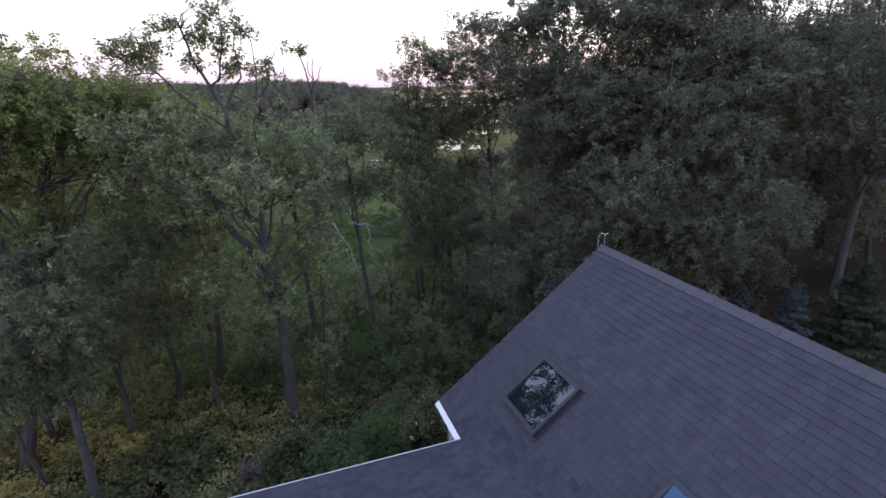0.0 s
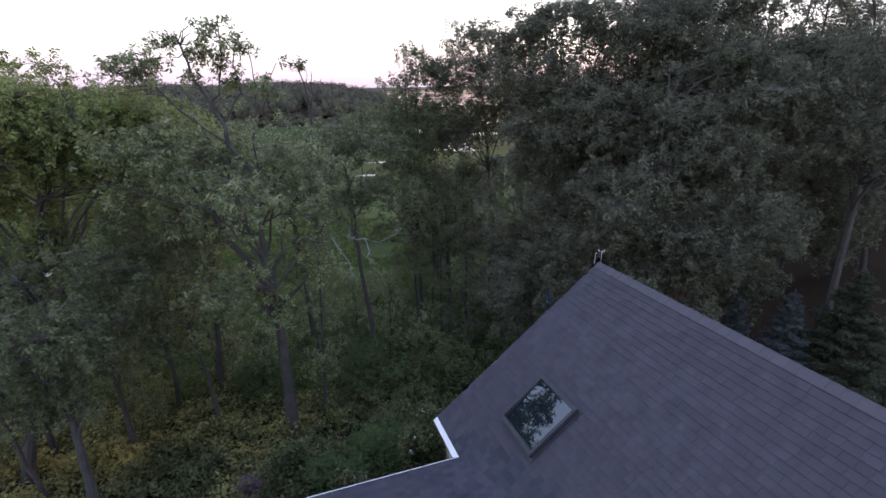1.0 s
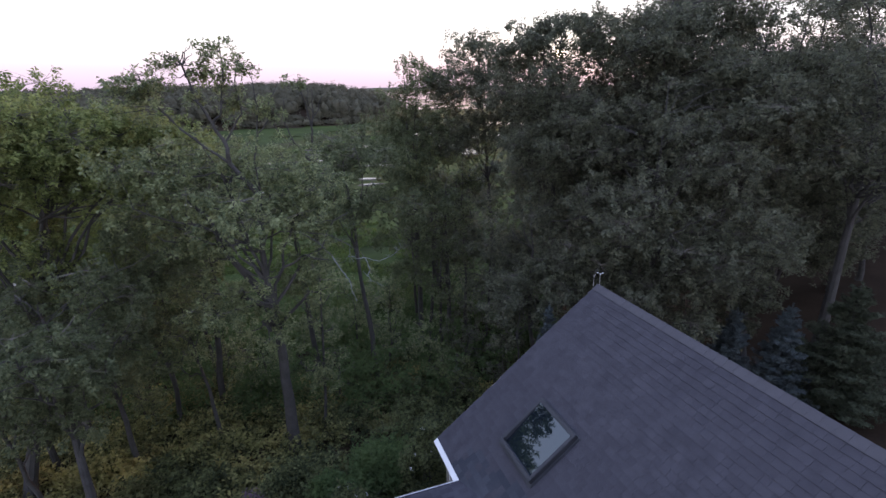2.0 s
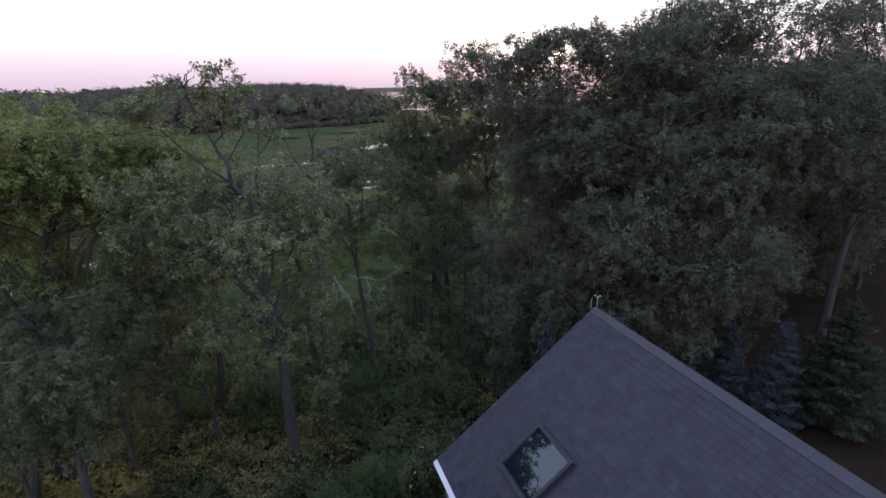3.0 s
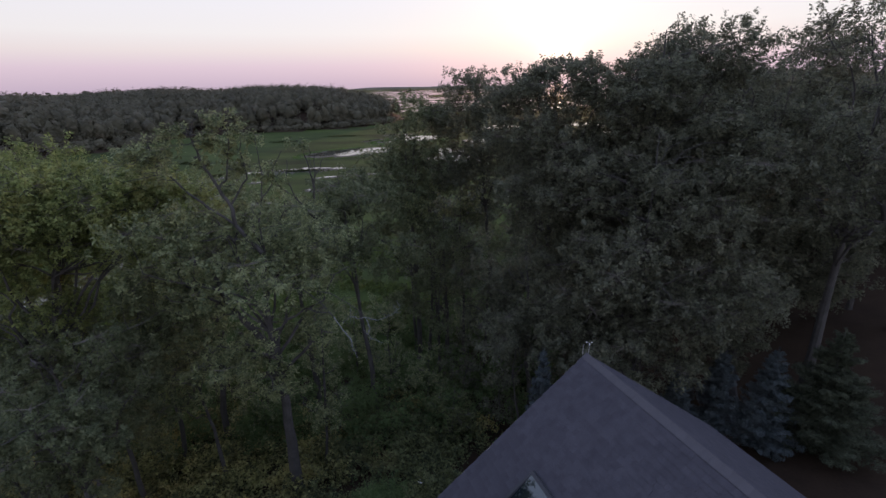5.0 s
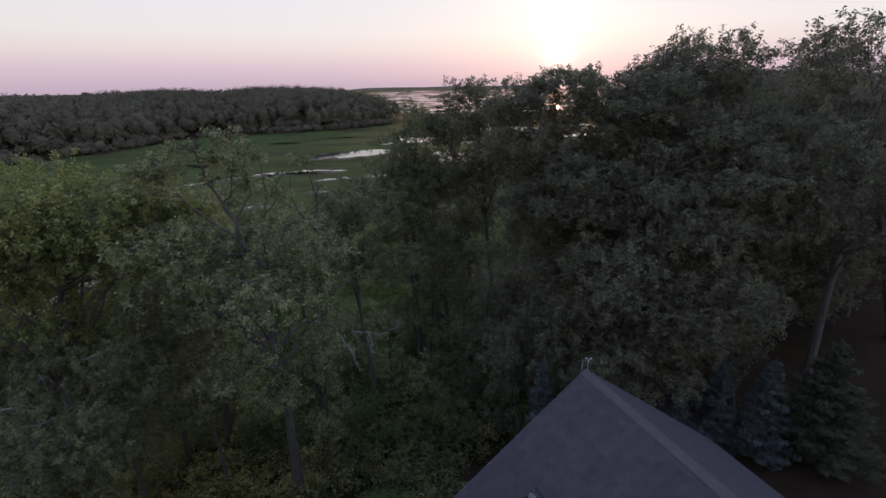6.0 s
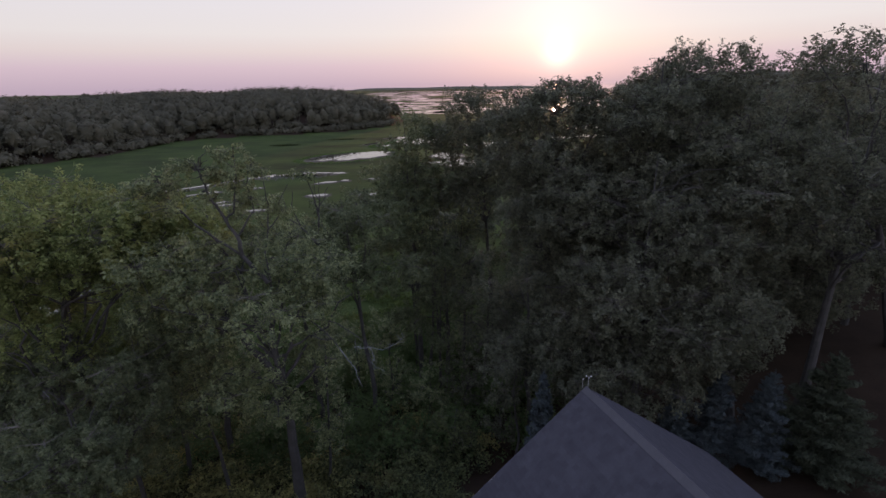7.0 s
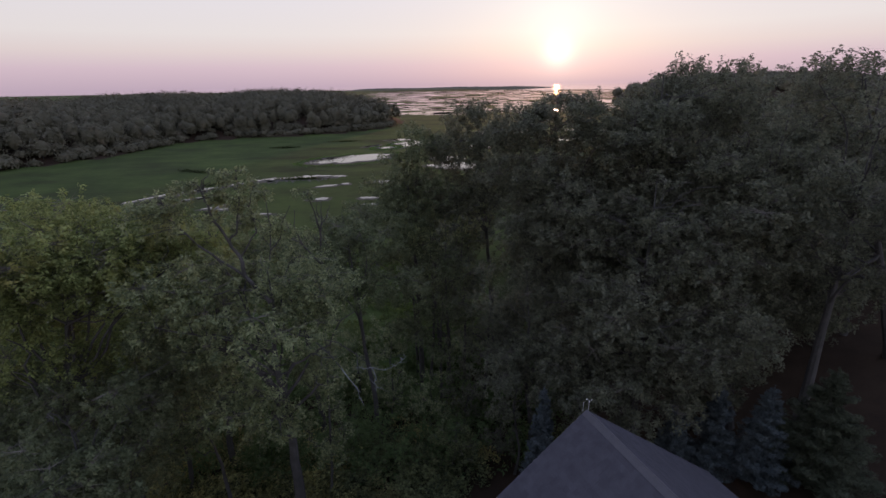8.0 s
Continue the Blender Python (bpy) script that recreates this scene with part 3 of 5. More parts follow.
# reeds standing along the pools
rng = np.random.default_rng(33)
reed = []
for cx, cy, rx, ry, turn in ((-28, 126.5, 14, 8.5, 0.7), (-21, 151, 5, 3.6, 0.6), (-10, 161, 10, 9, 0.5), (-34, 52, 6, 3, 0.3)):
    a = rng.uniform(0, 6.283, 1400)
    r = rng.uniform(0.98, 1.2, 1400)
    x, y = rx * r * np.cos(a), ry * r * np.sin(a)
    reed.append(np.stack([cx + x * math.cos(turn) - y * math.sin(turn), cy + x * math.sin(turn) + y * math.cos(turn), np.full(1400, MARSH_Z + 0.1)], axis=-1))
v, t = leaves(rng, np.concatenate(reed), 0.38, -0.8, 0.35)
tagged(tri_mesh("reeds", v, t, M_GRASS), "green reeds standing along the pools of the marsh", "reeds", "", "stuff")

rng = np.random.default_rng(35)
rush = []
for cx, cy, rx, ry, turn, n in ((-55, 156, 3.6, 1.2, 0.1, 420), (-62, 108, 3.4, 0.4, -0.45, 200), (-66, 110.5, 1.2, 0.6, 0, 130), (-38, 172, 5, 0.9, 0.1, 200), (-50, 92.0, 3, 0.5, 0.75, 160), (-34, 96.3, 4, 0.5, 0.0, 240)):
    a, r = rng.uniform(0, 6.283, n), np.abs(rng.normal(size=n)) * 0.8
    x, y = rx * r * np.cos(a), ry * r * np.sin(a)
    rush.append(np.stack([cx + x * math.cos(turn) - y * math.sin(turn), cy + x * math.sin(turn) + y * math.cos(turn), np.full(n, MARSH_Z + 0.2)], axis=-1))
v, t = leaves(rng, np.concatenate(rush), 0.6, -0.8, 0.5)
tagged(tri_mesh("rushes", v, t, M_RUSH), "dark rush clumps scattered on the marsh", "rushes", "", "stuff")

# fresh cordgrass where the marsh meets the wood
rng = np.random.default_rng(34)
gx0, gy0 = rng.uniform(-42, -4, 40000), rng.uniform(16, 46, 40000)
tuft = np.array([noise.noise(Vector((a * 0.16, b * 0.3, 5.0))) for a, b in zip(gx0, gy0)])
creek_x = np.interp(gy0, [q[1] for q in CREEK], [q[0] for q in CREEK])
keep = (tuft > -0.12) & (ground_z(gx0, gy0) < -4.4) & (np.abs(gx0 - creek_x) > 2.2)
gx0, gy0 = gx0[keep], gy0[keep]
v, t = leaves(rng, np.stack([gx0, gy0, ground_z(gx0, gy0) + 0.12], axis=-1), 0.42, -0.5, 0.4)
tagged(tri_mesh("cordgrass", v, t, M_CORD), "bright green cordgrass along the marsh's near edge", "grass", "", "stuff")

# the wide flooded marsh beyond: many long pools
rng = np.random.default_rng(40)
fv, ff = [], []
for _ in range(420):
    y = 330 * (1700 / 330) ** rng.random()
    x = rng.uniform(-0.13, 0.33) * y + rng.normal() * 20
    rx, ry = y * rng.uniform(0.008, 0.045), y * rng.uniform(0.006, 0.028)
    out = pool_outline(rng, x, y, rx, ry, rng.normal() * 0.25, 26, 0.45)
    s = len(fv)
    fv += [(a, b, MARSH_Z + 0.04) for a, b in out] + [(x, y, MARSH_Z + 0.04)]
    ff += [(s + i, s + (i + 1) % 26, s + 26) for i in range(26)]
tagged(mesh_object("marsh_water", fv, ff, M_WATER), "scattered pools across the wide flooded marsh", "water", "", "stuff")
sea = mesh_object("sea", [(-4300, 3300, -4.9), (-200, 2700, -4.9), (300, 1500, -4.9), (700, 1000, -4.9), (4300, 800, -4.9), (4300, 4690, -4.9), (-4300, 4690, -4.9)], [(0, 1, 2, 3, 4, 5, 6)], M_WATER)
tagged(sea, "calm bay on the horizon below the setting sun", "water", "", "structure")

# the low wooded spit between the marsh and the bay
sv, sf = [], []
for k in range(241):
    x = -420 + 950 * k / 240
    z = (9.0 + 2.2 * noise.noise(Vector((x * 0.006, 0, 0))) + 1.6 * noise.noise(Vector((x * 0.035, 4, 0))) + 0.9 * noise.noise(Vector((x * 0.11, 9, 0)))) * min(1, (k + 4) / 30, (244 - k) / 60)
    sv += [(x, 2170, -5.1), (x, 2200, -5 + z * 0.7), (x, 2230, -5 + z * 0.95), (x, 2270, -5.1)]
sf = [(4 * k + j, 4 * k + 4 + j, 4 * k + 5 + j, 4 * k + 1 + j) for k in range(240) for j in range(3)]
tagged(mesh_object("far_shore", sv, sf, M_FAR), "low dark wooded spit along the bay", "shore", "", "structure")

# ---------------------------------------------------------------- far wooded hill
rng = np.random.default_rng(7)
spots = []
for cx, cy, rx, ry, h in HILLS:
    for _ in range(int(rx * ry / (5.0 if cx > -300 else 16))):
        a, r = rng.uniform(0, 2 * math.pi), math.sqrt(rng.random()) * 1.0
        spots.append((cx + rx * r * math.cos(a), cy + ry * r * math.sin(a)))
spots = np.array(spots)
spots = spots[(spots[:, 0] > -330) & (spots[:, 0] < -15)]
spots = spots[(spots[:, 1] < 272) & ((spots[:, 0] > -215) | (spots[:, 1] < 240))]
sz = ground_z(spots[:, 0], spots[:, 1])
# each crown is a rounded dome of overlapping leaf sprays; low scrub closes the wood's foot
ring = []
for cx, cy, rx, ry, h in HILLS[:3]:
    for _ in range(420):
        a, r = rng.uniform(0, 2 * math.pi), rng.uniform(0.94, 1.05)
        ring.append((cx + rx * r * math.cos(a), cy + ry * r * math.sin(a)))
ring = np.array(ring)
ring = ring[(ring[:, 1] < 245) & (ring[:, 0] > -215)]
ring_z = ground_z(ring[:, 0], ring[:, 1])
ring, ring_z = ring[ring_z < -1.5], ring_z[ring_z < -1.5]
all_spots, all_z = np.concatenate([spots, ring]), np.concatenate([sz, ring_z])
# the outer trees, which show their whole sides towards the marsh, carry the fine foliage
away = np.hypot(all_spots[:, 0], all_spots[:, 1])
bearing = np.round(np.degrees(np.arctan2(all_spots[:, 0], all_spots[:, 1])) / 0.7).astype(int)
rise = (all_z + 8.0 - 11.0) / away
outer, highest = np.zeros(len(away), dtype=bool), {}
for k in np.argsort(away):
    top = highest.get(bearing[k], -1.0)
    outer[k] = rise[k] > top - 0.002
    highest[bearing[k]] = max(top, rise[k])
fine, coarse = ([], []), ([], [])
_b = bmesh.new()
bmesh.ops.create_icosphere(_b, subdivisions=2, radius=1.05)
_b.faces.ensure_lookup_table()
dome_v = np.array([q.co[:] for q in _b.verts])
dome_f = np.array([[q.index for q in f.verts] for f in _b.faces if f.calc_center_median().z > -0.75])
_b.free()
mass_v, mass_f = [], []
bodies = Wood()
for k, ((x, y), g) in enumerate(zip(all_spots, all_z)):
    edge = k >= len(spots)
    rr = rng.uniform(1.6, 2.8) if edge else rng.uniform(2.1, 3.7)
    hh = rr * rng.uniform(1.1, 1.5) if edge else rng.uniform(6.6, 8.6)
    show = outer[k] or edge
    n = (190 if not edge else 130) if show else 12
    # crowns in the open reach down to the scrub; those inside the wood are rounded tops
    mid_z, half_z = (g + hh * 0.48, hh * 0.55) if show else (g + hh - rr * 0.8, rr * 0.95)
    if show or y < 262:
        lump = dome_v * (rr, rr, half_z) * rng.uniform(0.48, 0.72, len(dome_v))[:, None]
        mass_f.append(dome_f + len(mass_v) * len(dome_v))
        mass_v.append(lump + (x, y, mid_z))
    d = rng.normal(size=(n, 3))
    d /= np.linalg.norm(d, axis=1)[:, None]
    d[:, 2] = np.abs(d[:, 2]) - rng.uniform(0, 0.8, n)
    into = fine if show else coarse
    into[0].append(np.array([x, y, mid_z]) + d * (rr, rr, half_z) * rng.uniform(0.66, 1.12, n)[:, None])
    into[1].append(d * (1, 1, 0.8) + (0, 0, 0.6))
    if not edge and rng.random() < 0.3:
        bodies.tube([(x, y, g - 0.3), (x + rng.normal() * 0.4, y, g + hh * 0.7)], [0.16, 0.06], 4)
# the higher wooded bank far across the marsh
for _ in range(420):
    a, r = rng.uniform(math.pi, 2 * math.pi) if rng.random() < 0.75 else rng.uniform(0, math.pi), math.sqrt(rng.random())
    x, y = 400 + 175 * r * math.cos(a), 640 + 120 * r * math.sin(a)
    g, rr = gz(x, y), rng.uniform(5.0, 8.5)
    lump = dome_v * (rr, rr, rr * 0.9) * rng.uniform(0.55, 0.9, len(dome_v))[:, None]
    mass_f.append(dome_f + len(mass_v) * len(dome_v))
    mass_v.append(lump + (x, y, g + 4.0))
    d = rng.normal(size=(40, 3))
    d /= np.linalg.norm(d, axis=1)[:, None]
    d[:, 2] = np.abs(d[:, 2])
    coarse[0].append(np.array([x, y, g + 4.0]) + d * (rr, rr, rr * 0.9) * rng.uniform(0.7, 1.05, 40)[:, None])
    coarse[1].append(d + (0, 0, 0.25))
cv, ct = leaves(rng, np.concatenate(fine[0]), 0.68, 0.2, 0.95, None, np.concatenate(fine[1]))
dv, dt = leaves(rng, np.concatenate(coarse[0]), 1.9, 0.2, 0.95, None, np.concatenate(coarse[1]))
cv, ct = np.concatenate([cv, dv]), np.concatenate([ct, dt + len(cv)])
far_woods = empty("far_woods", (0, 0, 0), "dense dark green oak wood covering the low hill", "woods", "", "stuff")
tri_mesh("canopy", cv, ct, M_FAR, far_woods)
mass = tri_mesh("crown_masses", np.concatenate(mass_v), np.concatenate(mass_f), M_FAR, far_woods)
mass.data.polygons.foreach_set("use_smooth", np.ones(len(mass.data.polygons), dtype=bool))
mesh_object("trunks", bodies.v, bodies.f, M_BARK, far_woods)

# ---------------------------------------------------------------- house
U = Vector((0.32825, -0.94459, 0))          # along the ridge, towards the near end
N = Vector((-0.94459, -0.32825, 0))         # level, down the slope that carries the skylights
RIDGE_Z, PITCH = 6.0, radians(38.2)
RUN, RUN_BACK, LENGTH = 4.05, 4.7, 13.0
PITCH_BACK = radians(36.7)
COS, SIN, TAN = math.cos(PITCH), math.sin(PITCH), math.tan(PITCH)
EAVE_Z = RIDGE_Z - RUN * TAN
WING_U, WING_PITCH = 1.40, radians(11.5)


def plane_matrix(origin, along, down):
    """Local x along, y down the slope, z out of the roof."""
    a, d = along.normalized(), down.normalized()
    n = a.cross(d)
    if n.z < 0:
        n = -n
    return Matrix(((a.x, d.x, n.x, origin.x), (a.y, d.y, n.y, origin.y), (a.z, d.z, n.z, origin.z), (0, 0, 0, 1)))


RIDGE = Vector((0, 0, RIDGE_Z))
MAIN = plane_matrix(RIDGE, U, N * COS - Vector((0, 0, SIN)))
BACK = plane_matrix(RIDGE, U, -N * math.cos(PITCH_BACK) - Vector((0, 0, math.sin(PITCH_BACK))))
SLOPE, SLOPE_BACK = RUN / COS, RUN_BACK / math.cos(PITCH_BACK)
WING_O = RIDGE + U * WING_U + N * RUN + Vector((0, 0, EAVE_Z - RIDGE_Z))
WING_UP = U * math.cos(WING_PITCH) + Vector((0, 0, math.sin(WING_PITCH)))
WING = plane_matrix(WING_O, N, WING_UP)     # local y runs up the wing's slope

house = empty("house", (0, 0, 0), "single-storey house with grey asphalt shingle roofs and white trim", "house")


def flat_part(name, m, corners, z0, z1, mat, parent, label=""):
    """A slab with the given outline (local x, y), between two local heights."""
    bm = bmesh.new()
    lo = [bm.verts.new(m @ Vector((x, y, z0))) for x, y in corners]
    hi = [bm.verts.new(m @ Vector((x, y, z1))) for x, y in corners]
    bm.faces.new(hi)
    bm.faces.new(lo[::-1])
    k = len(corners)
    for i in range(k):
        bm.faces.new((lo[i], lo[(i + 1) % k], hi[(i + 1) % k], hi[i]))
    bmesh.ops.recalc_face_normals(bm, faces=bm.faces)
    return part(name, bm, mat, parent, label)


roof = flat_part("roof", MAIN, [(0, 0), (LENGTH, 0), (LENGTH, SLOPE), (0, SLOPE)], -0.16, -0.012, M_DECK, house, "steep gable roof of weathered grey shingles")
roof_back = flat_part("roof", BACK, [(0, 0), (LENGTH, 0), (LENGTH, SLOPE_BACK), (0, SLOPE_BACK)], -0.16, -0.012, M_DECK, house, "far slope of the gable roof")
VALLEY = math.tan(WING_PITCH) / TAN          # run of the main slope per run of the wing
WING_W, WING_D = 11.0, 6.0
roof_wing = flat_part("roof", WING, [(0, 0), (WING_W, 0), (WING_W, WING_D), (-WING_D * math.cos(WING_PITCH) * VALLEY, WING_D)], -0.14, -0.012, M_DECK, house, "low roof of the side wing")

WING_TOP_AT = WING @ Vector((0, WING_D, 0))
WING_BACK = plane_matrix(WING_TOP_AT, N, U * math.cos(WING_PITCH) - Vector((0, 0, math.sin(WING_PITCH))))
roof_wing_back = flat_part("roof", WING_BACK, [(-WING_D * math.cos(WING_PITCH) * VALLEY, 0), (WING_W, 0), (WING_W, 3.0), (-WING_D * 0.5 * VALLEY, 3.0)], -0.14, -0.012, M_DECK, house, "far slope of the low wing roof")

# walls under the roofs
def wall(name, a, b, z0, z1, thick, parent, peak=None):
    a, b = Vector(a), Vector(b)
    d = (b - a).normalized()
    n = Vector((-d.y, d.x, 0)) * thick
    prof = [(a, z0), (b, z0), (b, z1)] + ([((a + b) / 2 if peak is None else peak[0], peak[1])] if peak else []) + [(a, z1)]
    bm = bmesh.new()
    f1 = [bm.verts.new((p.x, p.y, z)) for p, z in prof]
    f2 = [bm.verts.new((p.x + n.x, p.y + n.y, z)) for p, z in prof]
    bm.faces.new(f1), bm.faces.new(f2[::-1])
    k = len(prof)
    for i in range(k):
        bm.faces.new((f1[i], f2[i], f2[(i + 1) % k], f1[(i + 1) % k]))
    bmesh.ops.recalc_face_normals(bm, faces=bm.faces)
    return part(name, bm, M_CEDAR, parent, "grey cedar shingle wall")


IN = 0.25
w_n, w_s, w_f, w_b = N * (RUN - IN), -N * (RUN_BACK - IN), U * IN, U * (LENGTH - IN)
wz = EAVE_Z - 0.05
wall("wall", w_f + w_n, w_f + w_s, -2.2, wz - 0.1, 0.15, house, (w_f, RIDGE_Z - 0.3))
wall("wall", w_b + w_s, w_b + w_n, -2.2, wz - 0.1, 0.15, house, (w_b, RIDGE_Z - 0.3))
wall("wall", w_f + w_s, w_b + w_s, -2.2, wz - 0.38, 0.15, house)
wall("wall", w_b + w_n, w_f + w_n, -2.2, wz - 0.1, 0.15, house)
wing_far = U * (WING_U + WING_D * math.cos(WING_PITCH) + 2.7)
wall("wall", N * RUN + wing_far, N * (RUN + WING_W - IN) + wing_far, -2.2, wz + 0.45, 0.15, house)
wall("wall", N * (RUN + WING_W - IN) + U * (WING_U + IN), N * (RUN + WING_W - IN) + wing_far, -2.2, wz - 0.05, 0.15, house)
wall("wall", N * RUN + U * (WING_U + IN), N * (RUN + WING_W - IN) + U * (WING_U + IN), -2.2, wz - 0.05, -0.15, house)

# eaves, rakes and drip edges
def trim(m, x0, x1, y0, y1, z0, z1, label, mat=None):
    return part("fascia", box(x0, x1, y0, y1, z0, z1, 0.006, m), mat or M_WHITE, house, label)


trim(MAIN, 0.0, WING_U + 0.02, SLOPE + 0.012, SLOPE + 0.13, -0.16, 0.022, "white eave gutter")
w = Wood()
e0 = MAIN @ Vector((0.62, SLOPE + 0.10, -0.16))
w.tube([e0, e0 + Vector((0, 0, -0.12)), e0 + N * -0.05 + Vector((0, 0, -0.3)), e0 + N * -0.16 + Vector((0, 0, -2.6))], [0.045, 0.045, 0.04, 0.04], 10)
mesh_object("downspout", w.v, w.f, M_WHITE, house, "white downspout")
trim(WING, 0.0, WING_W, -0.052, -0.034, -0.14, 0.014, "thin white drip edge of the wing")
trim(BACK, 0.0, LENGTH, SLOPE_BACK + 0.012, SLOPE_BACK + 0.035, -0.20, 0.004, "white eave fascia")
trim(MAIN, -0.03, 0.0, 0.02, SLOPE + 0.04, -0.20, -0.012, "grey rake board", M_CEDAR)
trim(BACK, -0.03, 0.0, 0.02, SLOPE_BACK + 0.01, -0.20, -0.012, "dark weathered rake board", M_DECK)

# skylights
SKY_TOP, SKY_W, SKY_L = 2.76, 1.24, 1.22


def skylight(u0, glass, label):
    m = MAIN @ Matrix.Translation((u0, SKY_TOP, 0))
    thing = empty("skylight", (0, 0, 0), label, "skylight", "skylights in the roof")
    fr = bmesh.new()
    t, h = 0.085, 0.128
    for a in ((0, SKY_W, 0, t), (0, SKY_W, SKY_L - t, SKY_L), (0, t, t - 0.002, SKY_L - t + 0.002), (SKY_W - t, SKY_W, t - 0.002, SKY_L - t + 0.002)):
        box(*a, -0.02, h, 0.012, m, fr)
    part("frame", fr, M_FRAME, thing, "dark bronze frame")
    part("flashing", box(-0.04, SKY_W + 0.04, -0.03, SKY_L + 0.06, 0.02, 0.032, 0.004, m), M_FRAME, thing, "dark metal flashing")
    part("pane", box(t - 0.01, SKY_W - t + 0.01, t - 0.01, SKY_L - t + 0.01, 0.056, 0.081, 0.0, m @ Matrix.Translation((0, SKY_L / 2, 0)) @ Matrix.Rotation(radians(-4.5), 4, "X") @ Matrix.Translation((0, -SKY_L / 2, 0))), glass, thing, "reflecting glass pane")
    return thing


skylight(1.43, M_GLASS, "dark-framed roof window with glass reflecting trees and sky")
skylight(4.90, M_GLASS_SKY, "dark-framed roof window, reflected blue sky put into its glass colour")

# wind gauge on the peak
gauge = empty("wind_gauge", (0, 0, RIDGE_Z + 0.03), "small white cup wind gauge on thin posts, on the roof peak", "wind gauge")
w = Wood()
w.tube([(0.06, 0.02, -0.05), (0.06, 0.02, 0.25)], [0.008, 0.007], 8)
mesh_object("post", w.v, w.f, M_STEEL, gauge)
w = Wood()
w.tube([(-0.09, 0.0, -0.05), (-0.09, 0.0, 0.2), (-0.06, 0, 0.24)], [0.008, 0.007, 0.006], 8)
mesh_object("vane_post", w.v, w.f, M_STEEL, gauge)
for k in range(3):
    a = k * 2.094 + 0.3
    w = Wood()
    w.tube([(0.06, 0.02, 0.25), (0.06 + 0.06 * math.cos(a), 0.02 + 0.06 * math.sin(a), 0.255)], [0.005, 0.004], 6)
    arm = mesh_object("arm", w.v, w.f, M_STEEL, gauge)
    bm = bmesh.new()
    bmesh.ops.create_uvsphere(bm, u_segments=12, v_segments=8, radius=0.017, matrix=Matrix.Translation((0.06 + 0.07 * math.cos(a), 0.02 + 0.07 * math.sin(a), 0.255)))
    part("cup", bm, M_PLASTIC, arm, "white cup")

# ---------------------------------------------------------------- trees
OAK = "tall oak with rugged grey trunk and open green crown"
A = "tall oak with forked grey trunk and thin leggy top"
LEGGY = [(-10.65, 11.35, 0.34, 0.3), (-11.1, 11.4, 0.28, 0.25), (-10.2, 11.65, 0.3, 0.25), (-9.55, 11.8, 0.26, 0.3), (-9.35, 11.25, 0.36, 0.3), (-9.0, 11.4, 0.26, 0.22), (-9.55, 10.45, 0.46, 0.3), (-9.1, 10.4, 0.4, 0.3),
         (-8.7, 10.25, 0.3, 0.3), (-9.75, 10.9, 0.36, 0.3), (-10.5, 10.5, 0.26, 0.3), (-10.05, 11.15, 0.28, 0.3), (-8.35, 10.2, 0.22, 0.25), (-11.45, 11.05, 0.45, 0.35), (-11.8, 10.75, 0.5, 0.4), (-12.2, 10.95, 0.4, 0.3), (-11.6, 10.3, 0.5, 0.4), (-12.6, 10.9, 0.36, 0.3), (-12.4, 10.3, 0.6, 0.5)]
forked = tree("oak_tree", (-9.2, 4.3), [(-9.5, 4.0, 7.2, 2.3, 1.5, 0.55), (-10.4, 3.6, 8.6, 1.5, 0.8, 0.55), (-11.5, 3.1, 7.4, 1.5, 1.4, 0.75), (-7.8, 5.1, 6.9, 1.3, 1.4, 0.65), (-8.4, 4.2, 8.3, 1.1, 0.7, 0.5), (-10.9, 3.4, 6.2, 1.0, 0.7, 0.5),
              (-9.2, 3.2, 4.4, 1.0, 0.75, 0.5), (-10.6, 3.4, 4.5, 1.1, 0.8, 0.55), (-7.9, 4.3, 4.9, 1.1, 0.8, 0.5), (-9.3, 3.1, 3.4, 0.7, 0.4, 0.4)]
              + [(x, 3.6, z - 0.1, r, h, 0.26) for x, z, r, h in LEGGY], 0.25, M_OAK, 1, A, lean=(-9.0, 3.5, 8.6),
              limbs=((0.13, ((-9.24, 3.9, 3.9), (-9.75, 3.7, 4.9), (-10.35, 3.6, 5.85), (-10.6, 3.5, 6.9), (-11.2, 3.3, 7.6))), (0.075, ((-9.05, 3.55, 7.6), (-9.75, 3.6, 8.5), (-9.8, 3.6, 9.1), (-10.06, 3.6, 9.6), (-10.42, 3.6, 10.26), (-10.65, 3.6, 11.2))),
                     (0.035, ((-10.06, 3.6, 9.6), (-9.8, 3.6, 9.9), (-9.62, 3.6, 10.6), (-9.55, 3.6, 11.8))), (0.03, ((-9.8, 3.6, 9.1), (-9.2, 3.6, 9.9), (-9.3, 3.6, 10.7), (-9.1, 3.6, 11.3))), (0.04, ((-9.75, 3.6, 8.5), (-11.0, 3.6, 9.5), (-11.65, 3.6, 10.3), (-11.9, 3.6, 11.0))),
                     (0.028, ((-9.0, 3.5, 8.6), (-8.85, 3.6, 9.3), (-8.75, 3.6, 10.1), (-8.83, 3.6, 11.0))), (0.022, ((-8.85, 3.6, 9.3), (-8.5, 3.6, 9.7), (-8.35, 3.6, 10.3), (-8.1, 3.6, 10.7)))))
